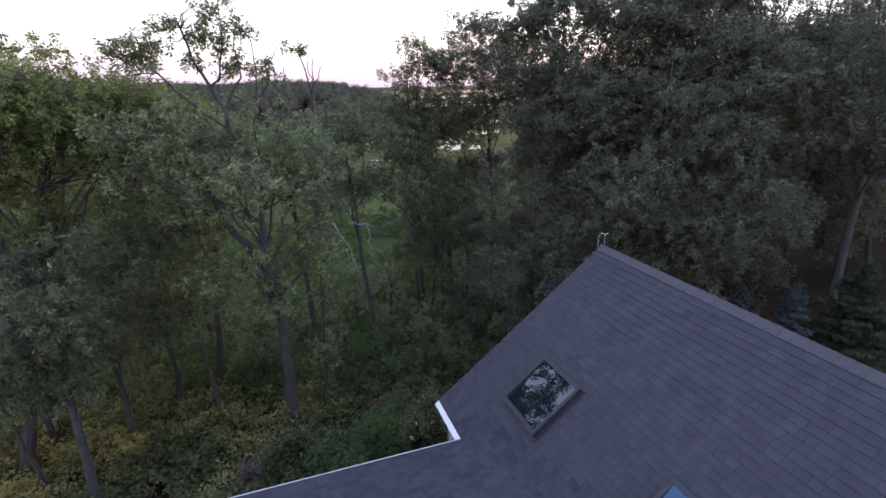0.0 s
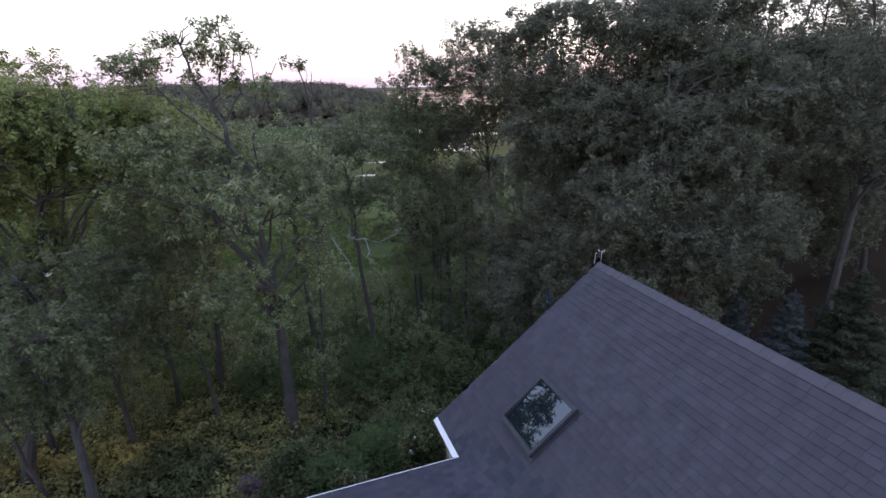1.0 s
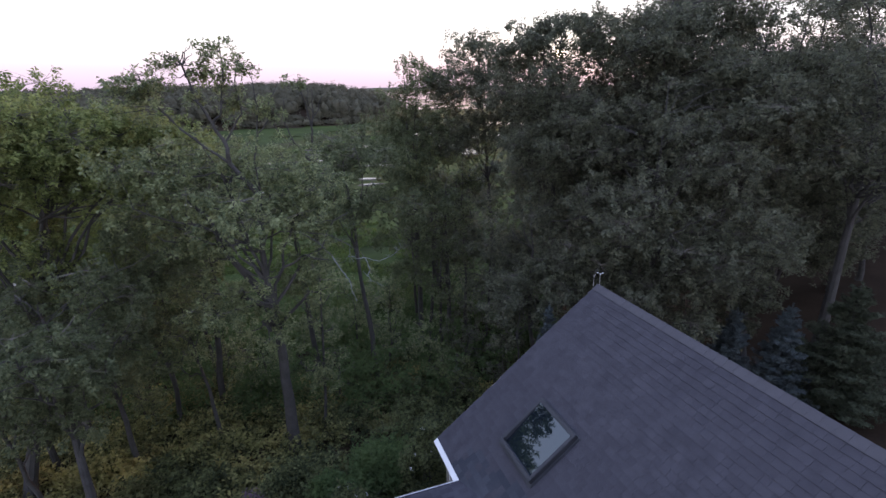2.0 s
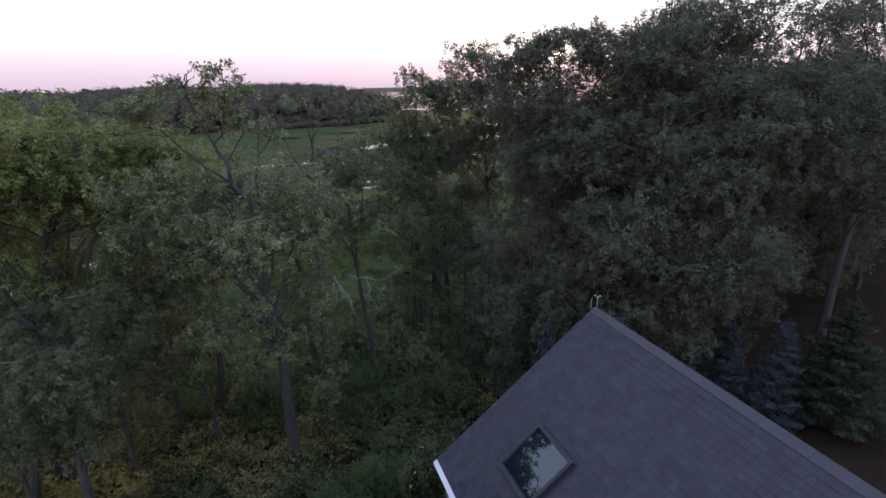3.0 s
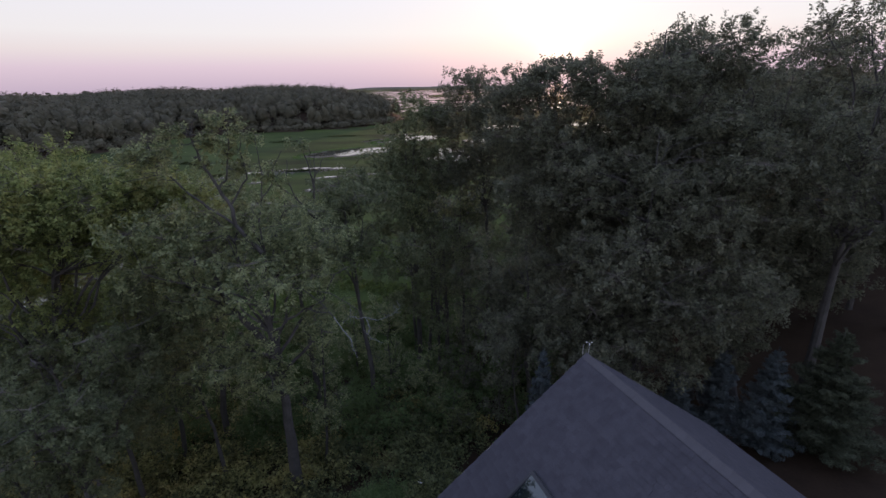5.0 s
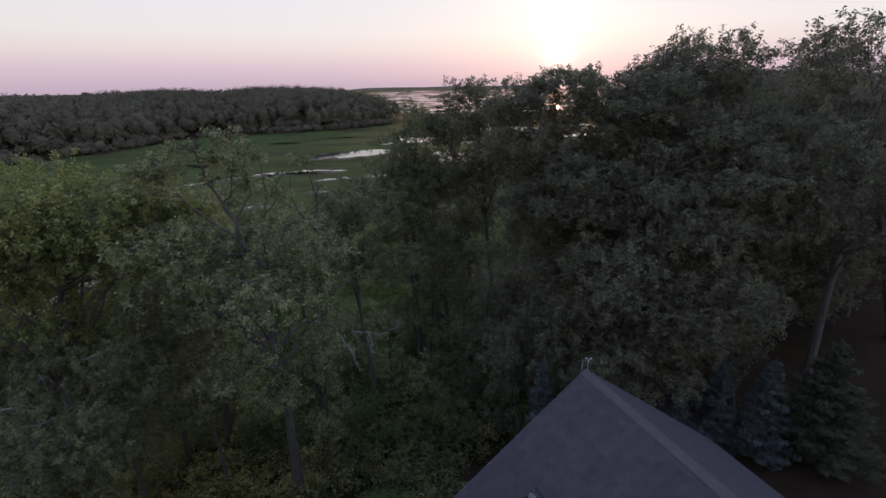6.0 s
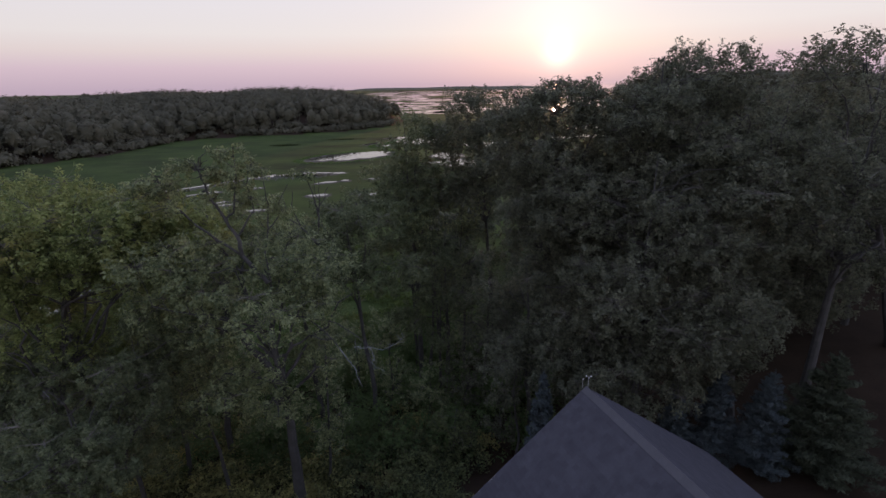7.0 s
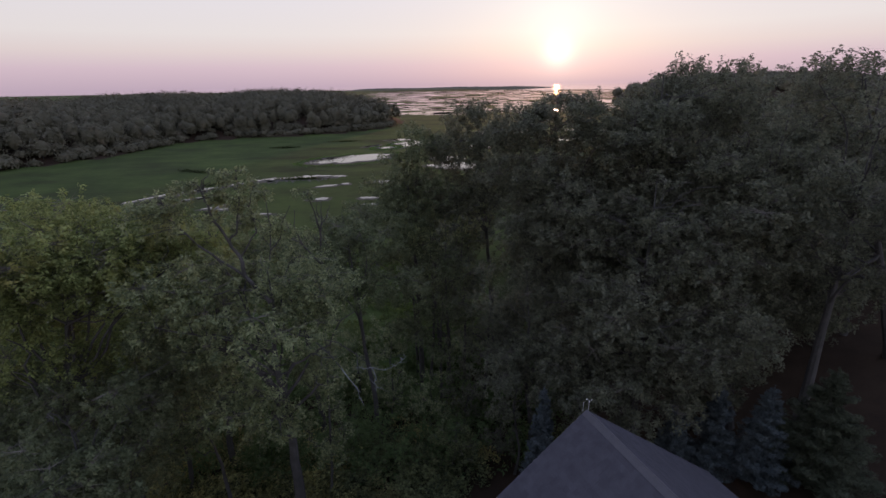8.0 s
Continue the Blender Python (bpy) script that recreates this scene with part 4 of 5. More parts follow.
tree("oak_tree", (-17.9, 2.4), [(-15.9, 4.0, 9.3, 2.3, 1.5, 1.9), (-17.4, 3.0, 8.0, 1.7, 1.5, 1.1), (-14.4, 5.6, 8.4, 2.0, 1.5, 1.7), (-12.9, 5.4, 8.4, 1.4, 1.2, 0.8), (-16.6, 4.0, 6.0, 1.7, 1.2, 0.9), (-14.7, 4.6, 9.4, 1.5, 1.0, 1.4), (-13.3, 5.6, 9.2, 1.3, 0.9, 1.1), (-13.7, 4.2, 7.7, 1.3, 1.0, 1.0), (-16.4, 3.0, 9.4, 1.4, 1.1, 1.1)], 0.22, M_OAK_LIT, 2, "oak with the last light painted yellow-green into its crown")
tree("oak_tree", (-13.4, -0.1), [(-13.1, 0.8, 4.8, 1.9, 1.6, 1.0), (-13.1, -0.6, 4.8, 1.2, 1.2, 1.0), (-12.5, 2.4, 5.5, 1.4, 1.3, 1.0), (-13.7, 0.6, 2.9, 1.1, 0.9, 0.9), (-14.7, 1.2, 3.3, 1.2, 1.0, 0.9)], 0.17, M_OAK_SHADED, 3, "oak with slanting trunk close to the house, shade in its colour", leaf=0.115, per=16, lean=(-14.5, 1.3, 5.2), wander=0.015)
tree("oak_tree", (-12.4, 5.5), [(-12.8, 5.8, 3.0, 1.6, 1.2, 0.5), (-13.6, 5.3, 1.9, 1.2, 1.0, 0.5)], 0.1, M_OAK, 4, "slender young oak among the shrubs")
tree("oak_tree", (-6.9, 9.9), [(-7.0, 9.9, 6.6, 1.9, 2.1, 0.8), (-7.8, 9.7, 8.2, 1.4, 1.1, 0.5), (-9.0, 10.5, 7.5, 1.2, 1.0, 0.7)], 0.15, M_OAK_SHADED, 5, OAK)
tree("oak_tree", (-5.0, 16.1), [(-5.0, 17.1, 10.5, 1.4, 1.4, 1.1), (-5.3, 17.1, 7.3, 2.3, 2.2, 1.6), (-6.3, 16.0, 4.4, 1.9, 1.9, 0.9)], 0.18, M_OAK_SHADED, 6, OAK)
tree("oak_tree", (0.2, 21.8), [(-1.5, 18.1, 11.2, 2.3, 1.7, 1.6), (-3.1, 18.2, 8.4, 2.2, 1.9, 1.6), (0.1, 17.9, 9.0, 1.9, 1.8, 1.6)], 0.2, M_OAK_BACKLIT, 7, OAK)
tree("oak_tree", (-3.3, 15.2), [(-3.5, 15.2, 4.5, 2.1, 2.1, 0.6), (-1.6, 16.1, 4.3, 1.4, 1.9, 0.4), (-5.1, 15.1, 2.4, 1.5, 1.9, 0.5)], 0.16, M_OAK_SHADED, 8, OAK)
tree("oak_tree", (1.7, 12.4), [(0.0, 11.9, 12.0, 1.1, 1.0, 1.5), (0.75, 11.3, 12.5, 0.65, 0.8, 1.6), (2.2, 10.6, 12.6, 0.6, 0.9, 1.4), (3.0, 10.6, 12.4, 0.85, 0.8, 1.4), (1.45, 11.4, 11.8, 0.65, 1.2, 0.45), (1.9, 13.6, 12.9, 1.1, 0.6, 0.6), (3.2, 13.9, 12.9, 1.1, 0.65, 1.1), (0.9, 13.6, 12.6, 0.8, 0.6, 1.0), (1.5, 11.6, 10.1, 2.2, 1.6, 2.1), (2.4, 13.5, 8.2, 2.4, 2.1, 1.8), (0.8, 12.8, 6.3, 1.5, 1.6, 1.3)], 0.2, M_OAK_BACKLIT, 9, "dense oak in front of the setting sun, backlit dark in colour")
tree("oak_tree", (5.5, 9.8), [(3.6, 9.4, 12.0, 0.9, 1.0, 1.6), (4.7, 9.9, 12.3, 1.4, 1.2, 1.9), (6.9, 12.6, 13.0, 1.6, 1.3, 1.1), (8.1, 10.4, 13.5, 1.7, 1.3, 1.15), (8.0, 13.4, 13.8, 1.3, 0.9, 1.2), (5.9, 11.4, 13.0, 1.0, 0.9, 1.2), (4.6, 11.4, 10.4, 2.5, 2.2, 2.2), (2.9, 10.2, 7.5, 2.6, 2.1, 1.7), (5.1, 9.4, 7.8, 2.3, 2.3, 1.7), (6.6, 9.2, 10.2, 1.9, 1.6, 1.3)], 0.22, M_OAK_BACKLIT, 10, "dense oak behind the house, backlit dark in colour")
tree("oak_tree", (4.5, 6.9), [(1.8, 7.4, 5.1, 1.9, 1.7, 1.0), (4.1, 6.0, 6.0, 2.5, 2.0, 1.0), (6.3, 5.4, 5.3, 2.1, 1.5, 1.0), (5.7, 6.9, 7.4, 2.2, 1.8, 1.2), (2.8, 8.4, 8.8, 1.6, 1.2, 1.2), (5.5, 8.0, 9.4, 1.7, 1.2, 1.2), (0.9, 9.6, 8.2, 1.4, 1.2, 1.1), (8.0, 7.2, 9.8, 1.6, 1.3, 1.1)], 0.2, M_OAK_BACKLIT, 11, "dense oak behind the house, backlit dark in colour")
tree("oak_tree", (10.0, 9.0), [(9.1, 14.1, 11.8, 3.0, 2.2, 0.5), (7.9, 7.9, 8.7, 2.3, 2.3, 1.2), (9.0, 8.4, 12.0, 1.8, 2.0, 0.5)], 0.24, M_OAK_BACKLIT, 12, "dense oak behind the house, backlit dark in colour")
tree("oak_tree", (12.5, 8.1), [(11.3, 8.0, 8.8, 2.3, 2.7, 1.0), (9.7, 5.9, 12.8, 1.5, 1.9, 0.4), (11.9, 8.0, 7.2, 1.2, 1.0, 1.2), (12.3, 5.2, 8.0, 1.1, 1.5, 1.0)], 0.25, M_OAK_BACKLIT, 13, "tall oak with stout grey trunk at the wood's edge", lean=(12.9, 8.3, 11.5), wander=0.012)

tree("oak_tree", (-19.5, 7.5), [(-19.5, 7.5, 5.6, 2.4, 2.0, 0.8), (-18.6, 9.0, 8.0, 1.8, 1.5, 1.0)], 0.2, M_OAK_LIT, 14, "oak with the last light painted yellow-green into its crown")
tree("oak_tree", (-14.0, 8.8), [(-14.0, 8.8, 6.0, 2.2, 2.2, 0.9), (-12.6, 9.6, 8.3, 1.6, 1.3, 0.7)], 0.17, M_OAK, 15, OAK)
tree("oak_tree", (-10.2, 11.5), [(-10.2, 11.5, 5.4, 2.2, 2.0, 0.8), (-11.2, 11.0, 7.2, 1.5, 1.3, 0.6)], 0.16, M_OAK, 16, OAK)
tree("oak_tree", (0.6, 9.2), [(0.6, 9.2, 3.2, 1.9, 2.2, 0.9), (-0.4, 10.2, 5.2, 1.5, 1.5, 0.6)], 0.13, M_OAK_BACKLIT, 17, "young oak behind the house, backlit dark in colour")
tree("oak_tree", (3.4, 11.5), [(3.4, 11.5, 2.6, 2.5, 2.4, 1.0), (5.6, 10.5, 3.6, 2.2, 2.2, 1.0)], 0.15, M_OAK_BACKLIT, 18, "young oak behind the house, backlit dark in colour")
tree("oak_tree", (8.4, 9.5), [(8.4, 9.5, 4.4, 2.4, 2.4, 1.0), (6.8, 8.6, 4.0, 1.8, 1.8, 1.0)], 0.16, M_OAK_BACKLIT, 19, "dense oak behind the house, backlit dark in colour")
tree("oak_tree", (20.0, 12.0), [(15.0, 11.5, 9.5, 3.0, 3.2, 1.0), (14.0, 12.0, 5.0, 2.4, 2.4, 1.0), (14.4, 10.9, 13.3, 2.1, 1.9, 0.3)], 0.24, M_OAK_BACKLIT, 20, "dense oak behind the house, backlit dark in colour")

tree("oak_tree", (10.4, 18.4), [(10.4, 18.1, 12.4, 2.4, 2.0, 0.5), (9.2, 17.2, 8.0, 2.6, 2.4, 1.0)], 0.2, M_OAK_BACKLIT, 22, "dense oak behind the house, backlit dark in colour", leaf=0.18, per=10)
tree("oak_tree", (13.6, 19.6), [(13.3, 19.2, 12.6, 2.6, 2.0, 0.5), (14.0, 17.6, 8.0, 2.6, 2.4, 1.0)], 0.2, M_OAK_BACKLIT, 23, "dense oak behind the house, backlit dark in colour", leaf=0.18, per=10)
tree("oak_tree", (-5.4, 18.4), [(-5.6, 18.4, 5.6, 1.3, 1.5, 0.4)], 0.11, M_OAK, 24, "slim straight oak with bare lower trunk")
tree("oak_tree", (-4.4, 15.6), [(-4.2, 15.8, 6.4, 1.4, 1.4, 0.4)], 0.12, M_OAK, 25, "slim straight oak with bare lower trunk")
tree("oak_tree", (-2.4, 16.6), [(-2.4, 16.6, 6.6, 1.5, 1.4, 0.4)], 0.12, M_OAK, 26, "slim straight oak with bare lower trunk")
tree("oak_tree", (-3.9, 18.8), [(-3.9, 18.8, 7.0, 1.4, 1.4, 0.4)], 0.13, M_OAK, 27, "slim straight oak with bare lower trunk")

MID = "middling oak with spreading green crown at the marsh's edge"
tree("oak_tree", (-19.4, 13.0), [(-19.4, 13.0, 2.8, 1.9, 1.7, 0.8), (-18.2, 13.6, 4.2, 1.5, 1.3, 0.7)], 0.12, M_OAK, 40, MID)
tree("oak_tree", (-16.2, 13.0), [(-16.2, 13.0, 3.4, 2.0, 1.9, 0.8), (-16.8, 12.4, 5.2, 1.6, 1.4, 0.7)], 0.13, M_OAK, 41, MID)
tree("oak_tree", (-3.9, 13.6), [(-3.9, 13.6, 1.2, 1.3, 1.6, 0.7), (-3.4, 13.4, 3.0, 1.2, 1.2, 0.6)], 0.11, M_OAK_SHADED, 42, MID)
tree("oak_tree", (-1.6, 13.0), [(-1.6, 13.0, 1.6, 2.0, 2.0, 0.8), (-0.4, 12.2, 3.4, 1.4, 1.4, 0.7)], 0.12, M_OAK_BACKLIT, 43, MID)
tree("oak_tree", (-17.0, 10.5), [(-17.0, 10.5, 4.2, 2.3, 2.0, 0.9), (-18.6, 9.2, 2.6, 1.8, 1.6, 0.8)], 0.14, M_OAK_LIT, 44, MID)
tree("oak_tree", (-21.5, 4.5), [(-21.5, 4.5, 2.2, 2.2, 1.6, 0.9), (-20.0, 3.4, 1.2, 1.9, 1.4, 0.8)], 0.16, M_OAK_SHADED, 45, MID)
tree("oak_tree", (-16.0, 1.4), [(-16.0, 1.4, 2.2, 1.6, 1.7, 0.8), (-17.6, 0.6, 3.4, 1.5, 1.4, 0.7)], 0.1, M_OAK_SHADED, 46, "low oak crowding the slope, shade in its colour")

SLOPE_OAK = "leafy oak crowding the slope below the house"
tree("oak_tree", (-18.4, 4.6), [(-18.2, 4.8, 3.4, 1.9, 1.7, 0.9), (-19.6, 4.0, 4.8, 1.5, 1.3, 0.8)], 0.13, M_OAK_SHADED, 80, SLOPE_OAK)
tree("oak_tree", (-15.4, 7.4), [(-15.6, 7.6, 2.8, 1.8, 1.7, 0.9), (-14.4, 6.8, 4.4, 1.3, 1.2, 0.7)], 0.12, M_OAK, 81, SLOPE_OAK)
tree("oak_tree", (-14.8, 4.0), [(-14.6, 4.2, 2.8, 1.6, 1.6, 0.9), (-15.9, 3.6, 4.2, 1.3, 1.2, 0.8)], 0.12, M_OAK_SHADED, 82, SLOPE_OAK)
tree("oak_tree", (-20.6, 8.0), [(-20.5, 8.0, 1.2, 2.0, 1.7, 0.8)], 0.1, M_OAK_SHADED, 83, SLOPE_OAK)
tree("oak_tree", (14.6, 14.6), [(14.6, 14.6, 2.6, 2.4, 2.2, 0.8), (16.4, 13.4, 3.4, 2.0, 1.8, 0.8)], 0.13, M_OAK_BACKLIT, 47, "low oak filling the wood, backlit dark in colour")
tree("oak_tree", (11.6, 12.6), [(11.6, 12.6, 3.0, 2.2, 2.2, 0.8)], 0.12, M_OAK_BACKLIT, 48, "low oak filling the wood, backlit dark in colour")

tree("oak_tree", (14.4, 14.2), [(14.0, 13.7, 12.8, 2.2, 1.9, 0.75), (13.2, 13.0, 9.6, 2.2, 2.0, 1.0), (12.4, 13.4, 11.4, 1.8, 1.0, 0.7), (15.6, 14.0, 11.4, 1.8, 1.0, 0.7)], 0.2, M_OAK_BACKLIT, 49, "dense oak behind the house, backlit dark in colour")
tree("oak_tree", (17.6, 14.0), [(17.4, 14.0, 13.4, 2.2, 1.9, 0.55), (17.0, 13.0, 10.0, 2.4, 2.2, 1.0)], 0.2, M_OAK_BACKLIT, 50, "dense oak behind the house, backlit dark in colour")

LOW = "low understory oak behind the house, backlit dark in colour"
tree("oak_tree", (1.9, 6.6), [(1.9, 6.6, 2.4, 1.6, 1.6, 0.9)], 0.08, M_OAK_BACKLIT, 51, LOW)
tree("oak_tree", (4.0, 7.8), [(4.0, 7.8, 2.2, 1.7, 1.7, 0.9), (5.4, 7.6, 3.0, 1.3, 1.2, 0.8)], 0.08, M_OAK_BACKLIT, 52, LOW)
tree("oak_tree", (7.4, 8.4), [(7.4, 8.4, 1.6, 1.6, 1.5, 0.8)], 0.08, M_OAK_BACKLIT, 53, LOW)
tree("oak_tree", (9.2, 8.6), [(9.0, 8.4, 2.8, 1.4, 1.5, 0.8), (9.7, 8.6, 5.4, 1.4, 1.5, 0.9)], 0.08, M_OAK_BACKLIT, 54, LOW)
tree("oak_tree", (3.0, 5.5), [(3.0, 5.5, 2.8, 1.5, 1.5, 1.0), (4.4, 5.0, 2.6, 1.2, 1.2, 0.9)], 0.07, M_OAK_BACKLIT, 56, LOW)
tree("oak_tree", (-0.6, 7.2), [(-0.6, 7.2, 1.8, 1.3, 1.5, 0.7)], 0.07, M_OAK_BACKLIT, 55, LOW)

# a half-dead oak, its bare top forked against the sky
tree("oak_tree", (-8.6, 6.0), [(-8.05, 5.1, 10.75, 0.2, 0.16, 0.3), (-8.1, 5.3, 6.6, 0.9, 0.7, 0.4), (-8.4, 5.7, 3.6, 1.0, 1.2, 0.5), (-8.7, 6.0, 1.0, 1.0, 1.3, 0.5)], 0.065, M_OAK, 90, "slender half-dead oak with bare forked top", lean=(-7.75, 5.3, 9.0), wander=0.03,
     limbs=((0.035, ((-7.75, 5.3, 8.9), (-7.72, 5.2, 9.6), (-7.8, 5.15, 10.1), (-8.0, 5.1, 10.7))), (0.024, ((-7.74, 5.25, 9.3), (-7.6, 5.2, 9.8), (-7.58, 5.2, 10.5))), (0.02, ((-7.7, 5.2, 9.5), (-7.45, 5.3, 9.9), (-7.3, 5.3, 10.3))),
            (0.016, ((-7.6, 5.2, 9.8), (-7.75, 5.2, 10.2), (-7.72, 5.2, 10.6))), (0.03, ((-7.8, 5.35, 8.2), (-8.3, 5.2, 8.9), (-8.5, 5.1, 9.5), (-8.45, 5.1, 10.2))), (0.02, ((-8.3, 5.2, 8.9), (-8.75, 5.1, 9.3), (-9.0, 5.0, 9.9)))))

# bleached dead boughs hanging out of the forked oak
rng = np.random.default_rng(27)
so = np.array(forked.location)
ELBOW, TIP, KNEE = (-7.9, 3.3, 6.5), (-6.67, 2.0, 6.16), (-5.79, 2.18, 6.04)
for name, mat, thick, line in (("bough", M_BARK, 0.028, ((-9.3, 4.2, 6.0), (-8.6, 3.7, 6.4), ELBOW, (-7.2, 2.5, 6.45), TIP)), ("bough", M_BARK, 0.016, (ELBOW, (-6.9, 2.9, 6.5), (-6.2, 2.4, 6.3), KNEE)),
                               ("dead_bough", M_DEAD, 0.017, (TIP, (-6.36, 2.07, 5.57), (-6.26, 2.09, 5.36), (-6.22, 2.10, 5.06), (-6.12, 2.12, 4.75))), ("dead_bough", M_DEAD, 0.015, (KNEE, (-5.74, 2.18, 5.9), (-5.69, 2.19, 5.65), (-5.78, 2.18, 5.49), (-5.65, 2.20, 5.32))),
                               ("dead_bough", M_DEAD, 0.012, (KNEE, (-6.03, 2.13, 6.03), (-6.23, 2.09, 6.12), (-6.17, 2.11, 6.33))), ("dead_bough", M_DEAD, 0.010, (KNEE, (-5.43, 2.23, 5.91), (-5.02, 2.28, 6.08), (-4.79, 2.30, 6.28)))):
    w = Wood()
    line = [np.array(e) - so for e in line]
    fine = np.concatenate([bent(rng, p, q, 4, 0.012)[:-1] for p, q in zip(line[:-1], line[1:])] + [[line[-1]]])
    w.tube(fine, np.linspace(thick, thick * 0.5, len(fine)), 6)
    for _ in range(6):
        k = rng.integers(len(fine) // 2, len(fine))
        tip = fine[k] + rng.normal(size=3) * 0.14
        w.tube(bent(rng, fine[k], tip, 3, 0.02), [0.006, 0.005, 0.004, 0.002], 4)
    mesh_object(name, w.v, w.f, mat, forked, "bleached bare dead bough" if mat is M_DEAD else "")

# the wood that runs on along the bank, and thin trees along the marsh's edge
rng = np.random.default_rng(21)
WOOD = "oak of the wood along the bank, backlit dark in colour"
protos = []
for k in range(4):
    bl = [(0, 0, 9.0, 2.9, 2.8, 1.0), (rng.normal() * 1.5, rng.normal() * 1.5, 6.2, 2.4, 2.2, 1.0), (rng.normal(), rng.normal(), 11.0, 1.8, 1.5, 0.9)]
    p = tree("oak_tree", (0, 0), [(x, y, z + gz(0, 0), r, h, f) for x, y, z, r, h, f in bl], 0.2, M_OAK_BACKLIT, 60 + k, WOOD, 0.45, 0.40, 0.25, 10, None, "oaks of the wood", None, False)
    protos.append(p)
k = 0
places = []
for _ in range(4000):
    if len(places) > 20:
        break
    y = rng.uniform(13, 90)
    x = rng.uniform(4.5 + 0.28 * y, 16 + 1.25 * y)
    if gz(x, y) < -3.2 or any((x - a) ** 2 + (y - b) ** 2 < (3.4 + 0.03 * y) ** 2 for a, b in places):
        continue
    places.append((x, y))
EDGE = ((-3.6, 26.5, 0.74), (-4.5, 24.0, 0.66), (-4.8, 31.0, 0.72), (3.5, 22.5, 0.74), (7.5, 25.5, 0.84), (9.0, 33.0, 0.86), (11.5, 40.0, 0.92), (1.5, 42.0, 0.64), (6.0, 47.0, 0.74), (13.0, 50.0, 0.88),
        (20.0, 20.0, 0.98), (24.5, 23.0, 1.02), (29.0, 27.5, 1.06), (27.0, 33.0, 1.05), (33.5, 33.0, 1.1), (37.0, 40.0, 1.12), (31.0, 43.0, 1.1), (42.0, 45.0, 1.15), (22.0, 30.0, 1.04), (19.0, 38.0, 1.02),
        (30.0, 76.0, 1.22), (36.0, 84.0, 1.28), (27.0, 64.0, 1.12), (42.0, 96.0, 1.34), (48.0, 88.0, 1.36), (54.0, 104.0, 1.4), (60.0, 95.0, 1.42), (66.0, 112.0, 1.45), (47.0, 110.0, 1.3), (72.0, 125.0, 1.5), (58.0, 122.0, 1.35), (50.0, 70.0, 1.3), (62.0, 78.0, 1.36), (80.0, 100.0, 1.45))
for x, y, z in EDGE:
    copy_thing(protos[int(rng.integers(4))], pose(x, y, gz(x, y), 0, 0, rng.uniform(0, 360)) @ Matrix.Diagonal((z, z, z, 1)))
places = [p for p in places if all((p[0] - x) ** 2 + (p[1] - y) ** 2 > 9 for x, y, z in EDGE)]
for k, (x, y) in enumerate(places):
    m = pose(x, y, gz(x, y), 0, 0, rng.uniform(0, 360)) @ Matrix.Diagonal((*[rng.uniform(0.92, 1.05) if y > 22 else rng.uniform(0.75, 0.88)] * 3, 1))
    if k < 4:
        protos[k].matrix_basis = m
    else:
        copy_thing(protos[k % 4], m)

SPR = "small blue spruce beside the house"
conifer("blue_spruce", 9.13, 5.6, 2.75, M_SPRUCE, 31, SPR, 1.5, "blue spruces")
conifer("blue_spruce", 7.61, 6.33, 2.3, M_SPRUCE, 32, SPR, 1.4, "blue spruces")
conifer("blue_spruce", 5.85, 6.2, 2.25, M_SPRUCE, 33, SPR, 0.95, "blue spruces")
conifer("blue_spruce", 0.2, 5.6, 2.9, M_SPRUCE, 34, SPR, 0.9, "blue spruces")
conifer("fir_tree", 11.1, 5.2, 3.75, M_FIR, 35, "dark green fir at the edge of the wood", 2.5)

# ---------------------------------------------------------------- undergrowth
def clear_of_house(x, y, gap=0.7):
    inx, inu = Vector((x, y, 0)).dot(N), Vector((x, y, 0)).dot(U)
    if -RUN_BACK - gap < inx < RUN + gap and inu > -gap:
        return False
    return not (inu > WING_U - gap and inx > 0)


def shrub(name, x, y, r, h, mat, seed, label, leaf=0.12, count=5200, category="shrub", blossoms=0):
    """A bush: stems from the ground and a lumpy dome of leaves."""
    rng = np.random.default_rng(seed)
    thing = empty(name, (x, y, gz(x, y)), label, category)
    wood = Wood()
    cs = []
    for _ in range(34):
        d = rng.normal(size=3)
        d /= np.linalg.norm(d)
        d[2] = abs(d[2])
        end = np.array([d[0] * r, d[1] * r, 0.25 + d[2] * h]) * rng.uniform(0.75, 1.05)
        wood.tube(bent(rng, (d[0] * 0.1, d[1] * 0.1, -0.1), end, 4, 0.05), [0.018, 0.014, 0.010, 0.007, 0.003], 4)
        cs.append(end)
    cs = np.array(cs)
    ctr = cs[rng.integers(0, len(cs), count)] * rng.uniform(0.8, 1.0, count)[:, None] + rng.normal(size=(count, 3)) * r * 0.16
    mesh_object("stems", wood.v, wood.f, M_BARK, thing)
    v, t = leaves(rng, ctr, leaf)
    tri_mesh("foliage", v, t, mat, thing)
    if blossoms:
        pick = cs[np.argsort(-cs[:, 2])[:10]][rng.integers(0, 10, blossoms)] + rng.normal(size=(blossoms, 3)) * 0.13
        v, t = leaves(rng, np.repeat(pick, 7, axis=0) + rng.normal(size=(blossoms * 7, 3)) * 0.02, 0.036, 0, 0.9)
        ob = tri_mesh("blossom", v, t, M_PLASTIC, thing)
        tagged(ob, "small white blossoms")["kind"] = "stuff"
    return thing


shrub("bush", -5.6, 1.5, 1.3, 1.6, M_BUSH, 71, "fresh green rounded bush beside the house", 0.10, 9000)
shrub("bush", -6.9, 0.3, 1.1, 1.3, M_BUSH, 72, "fresh green rounded bush beside the house", 0.10, 7000)
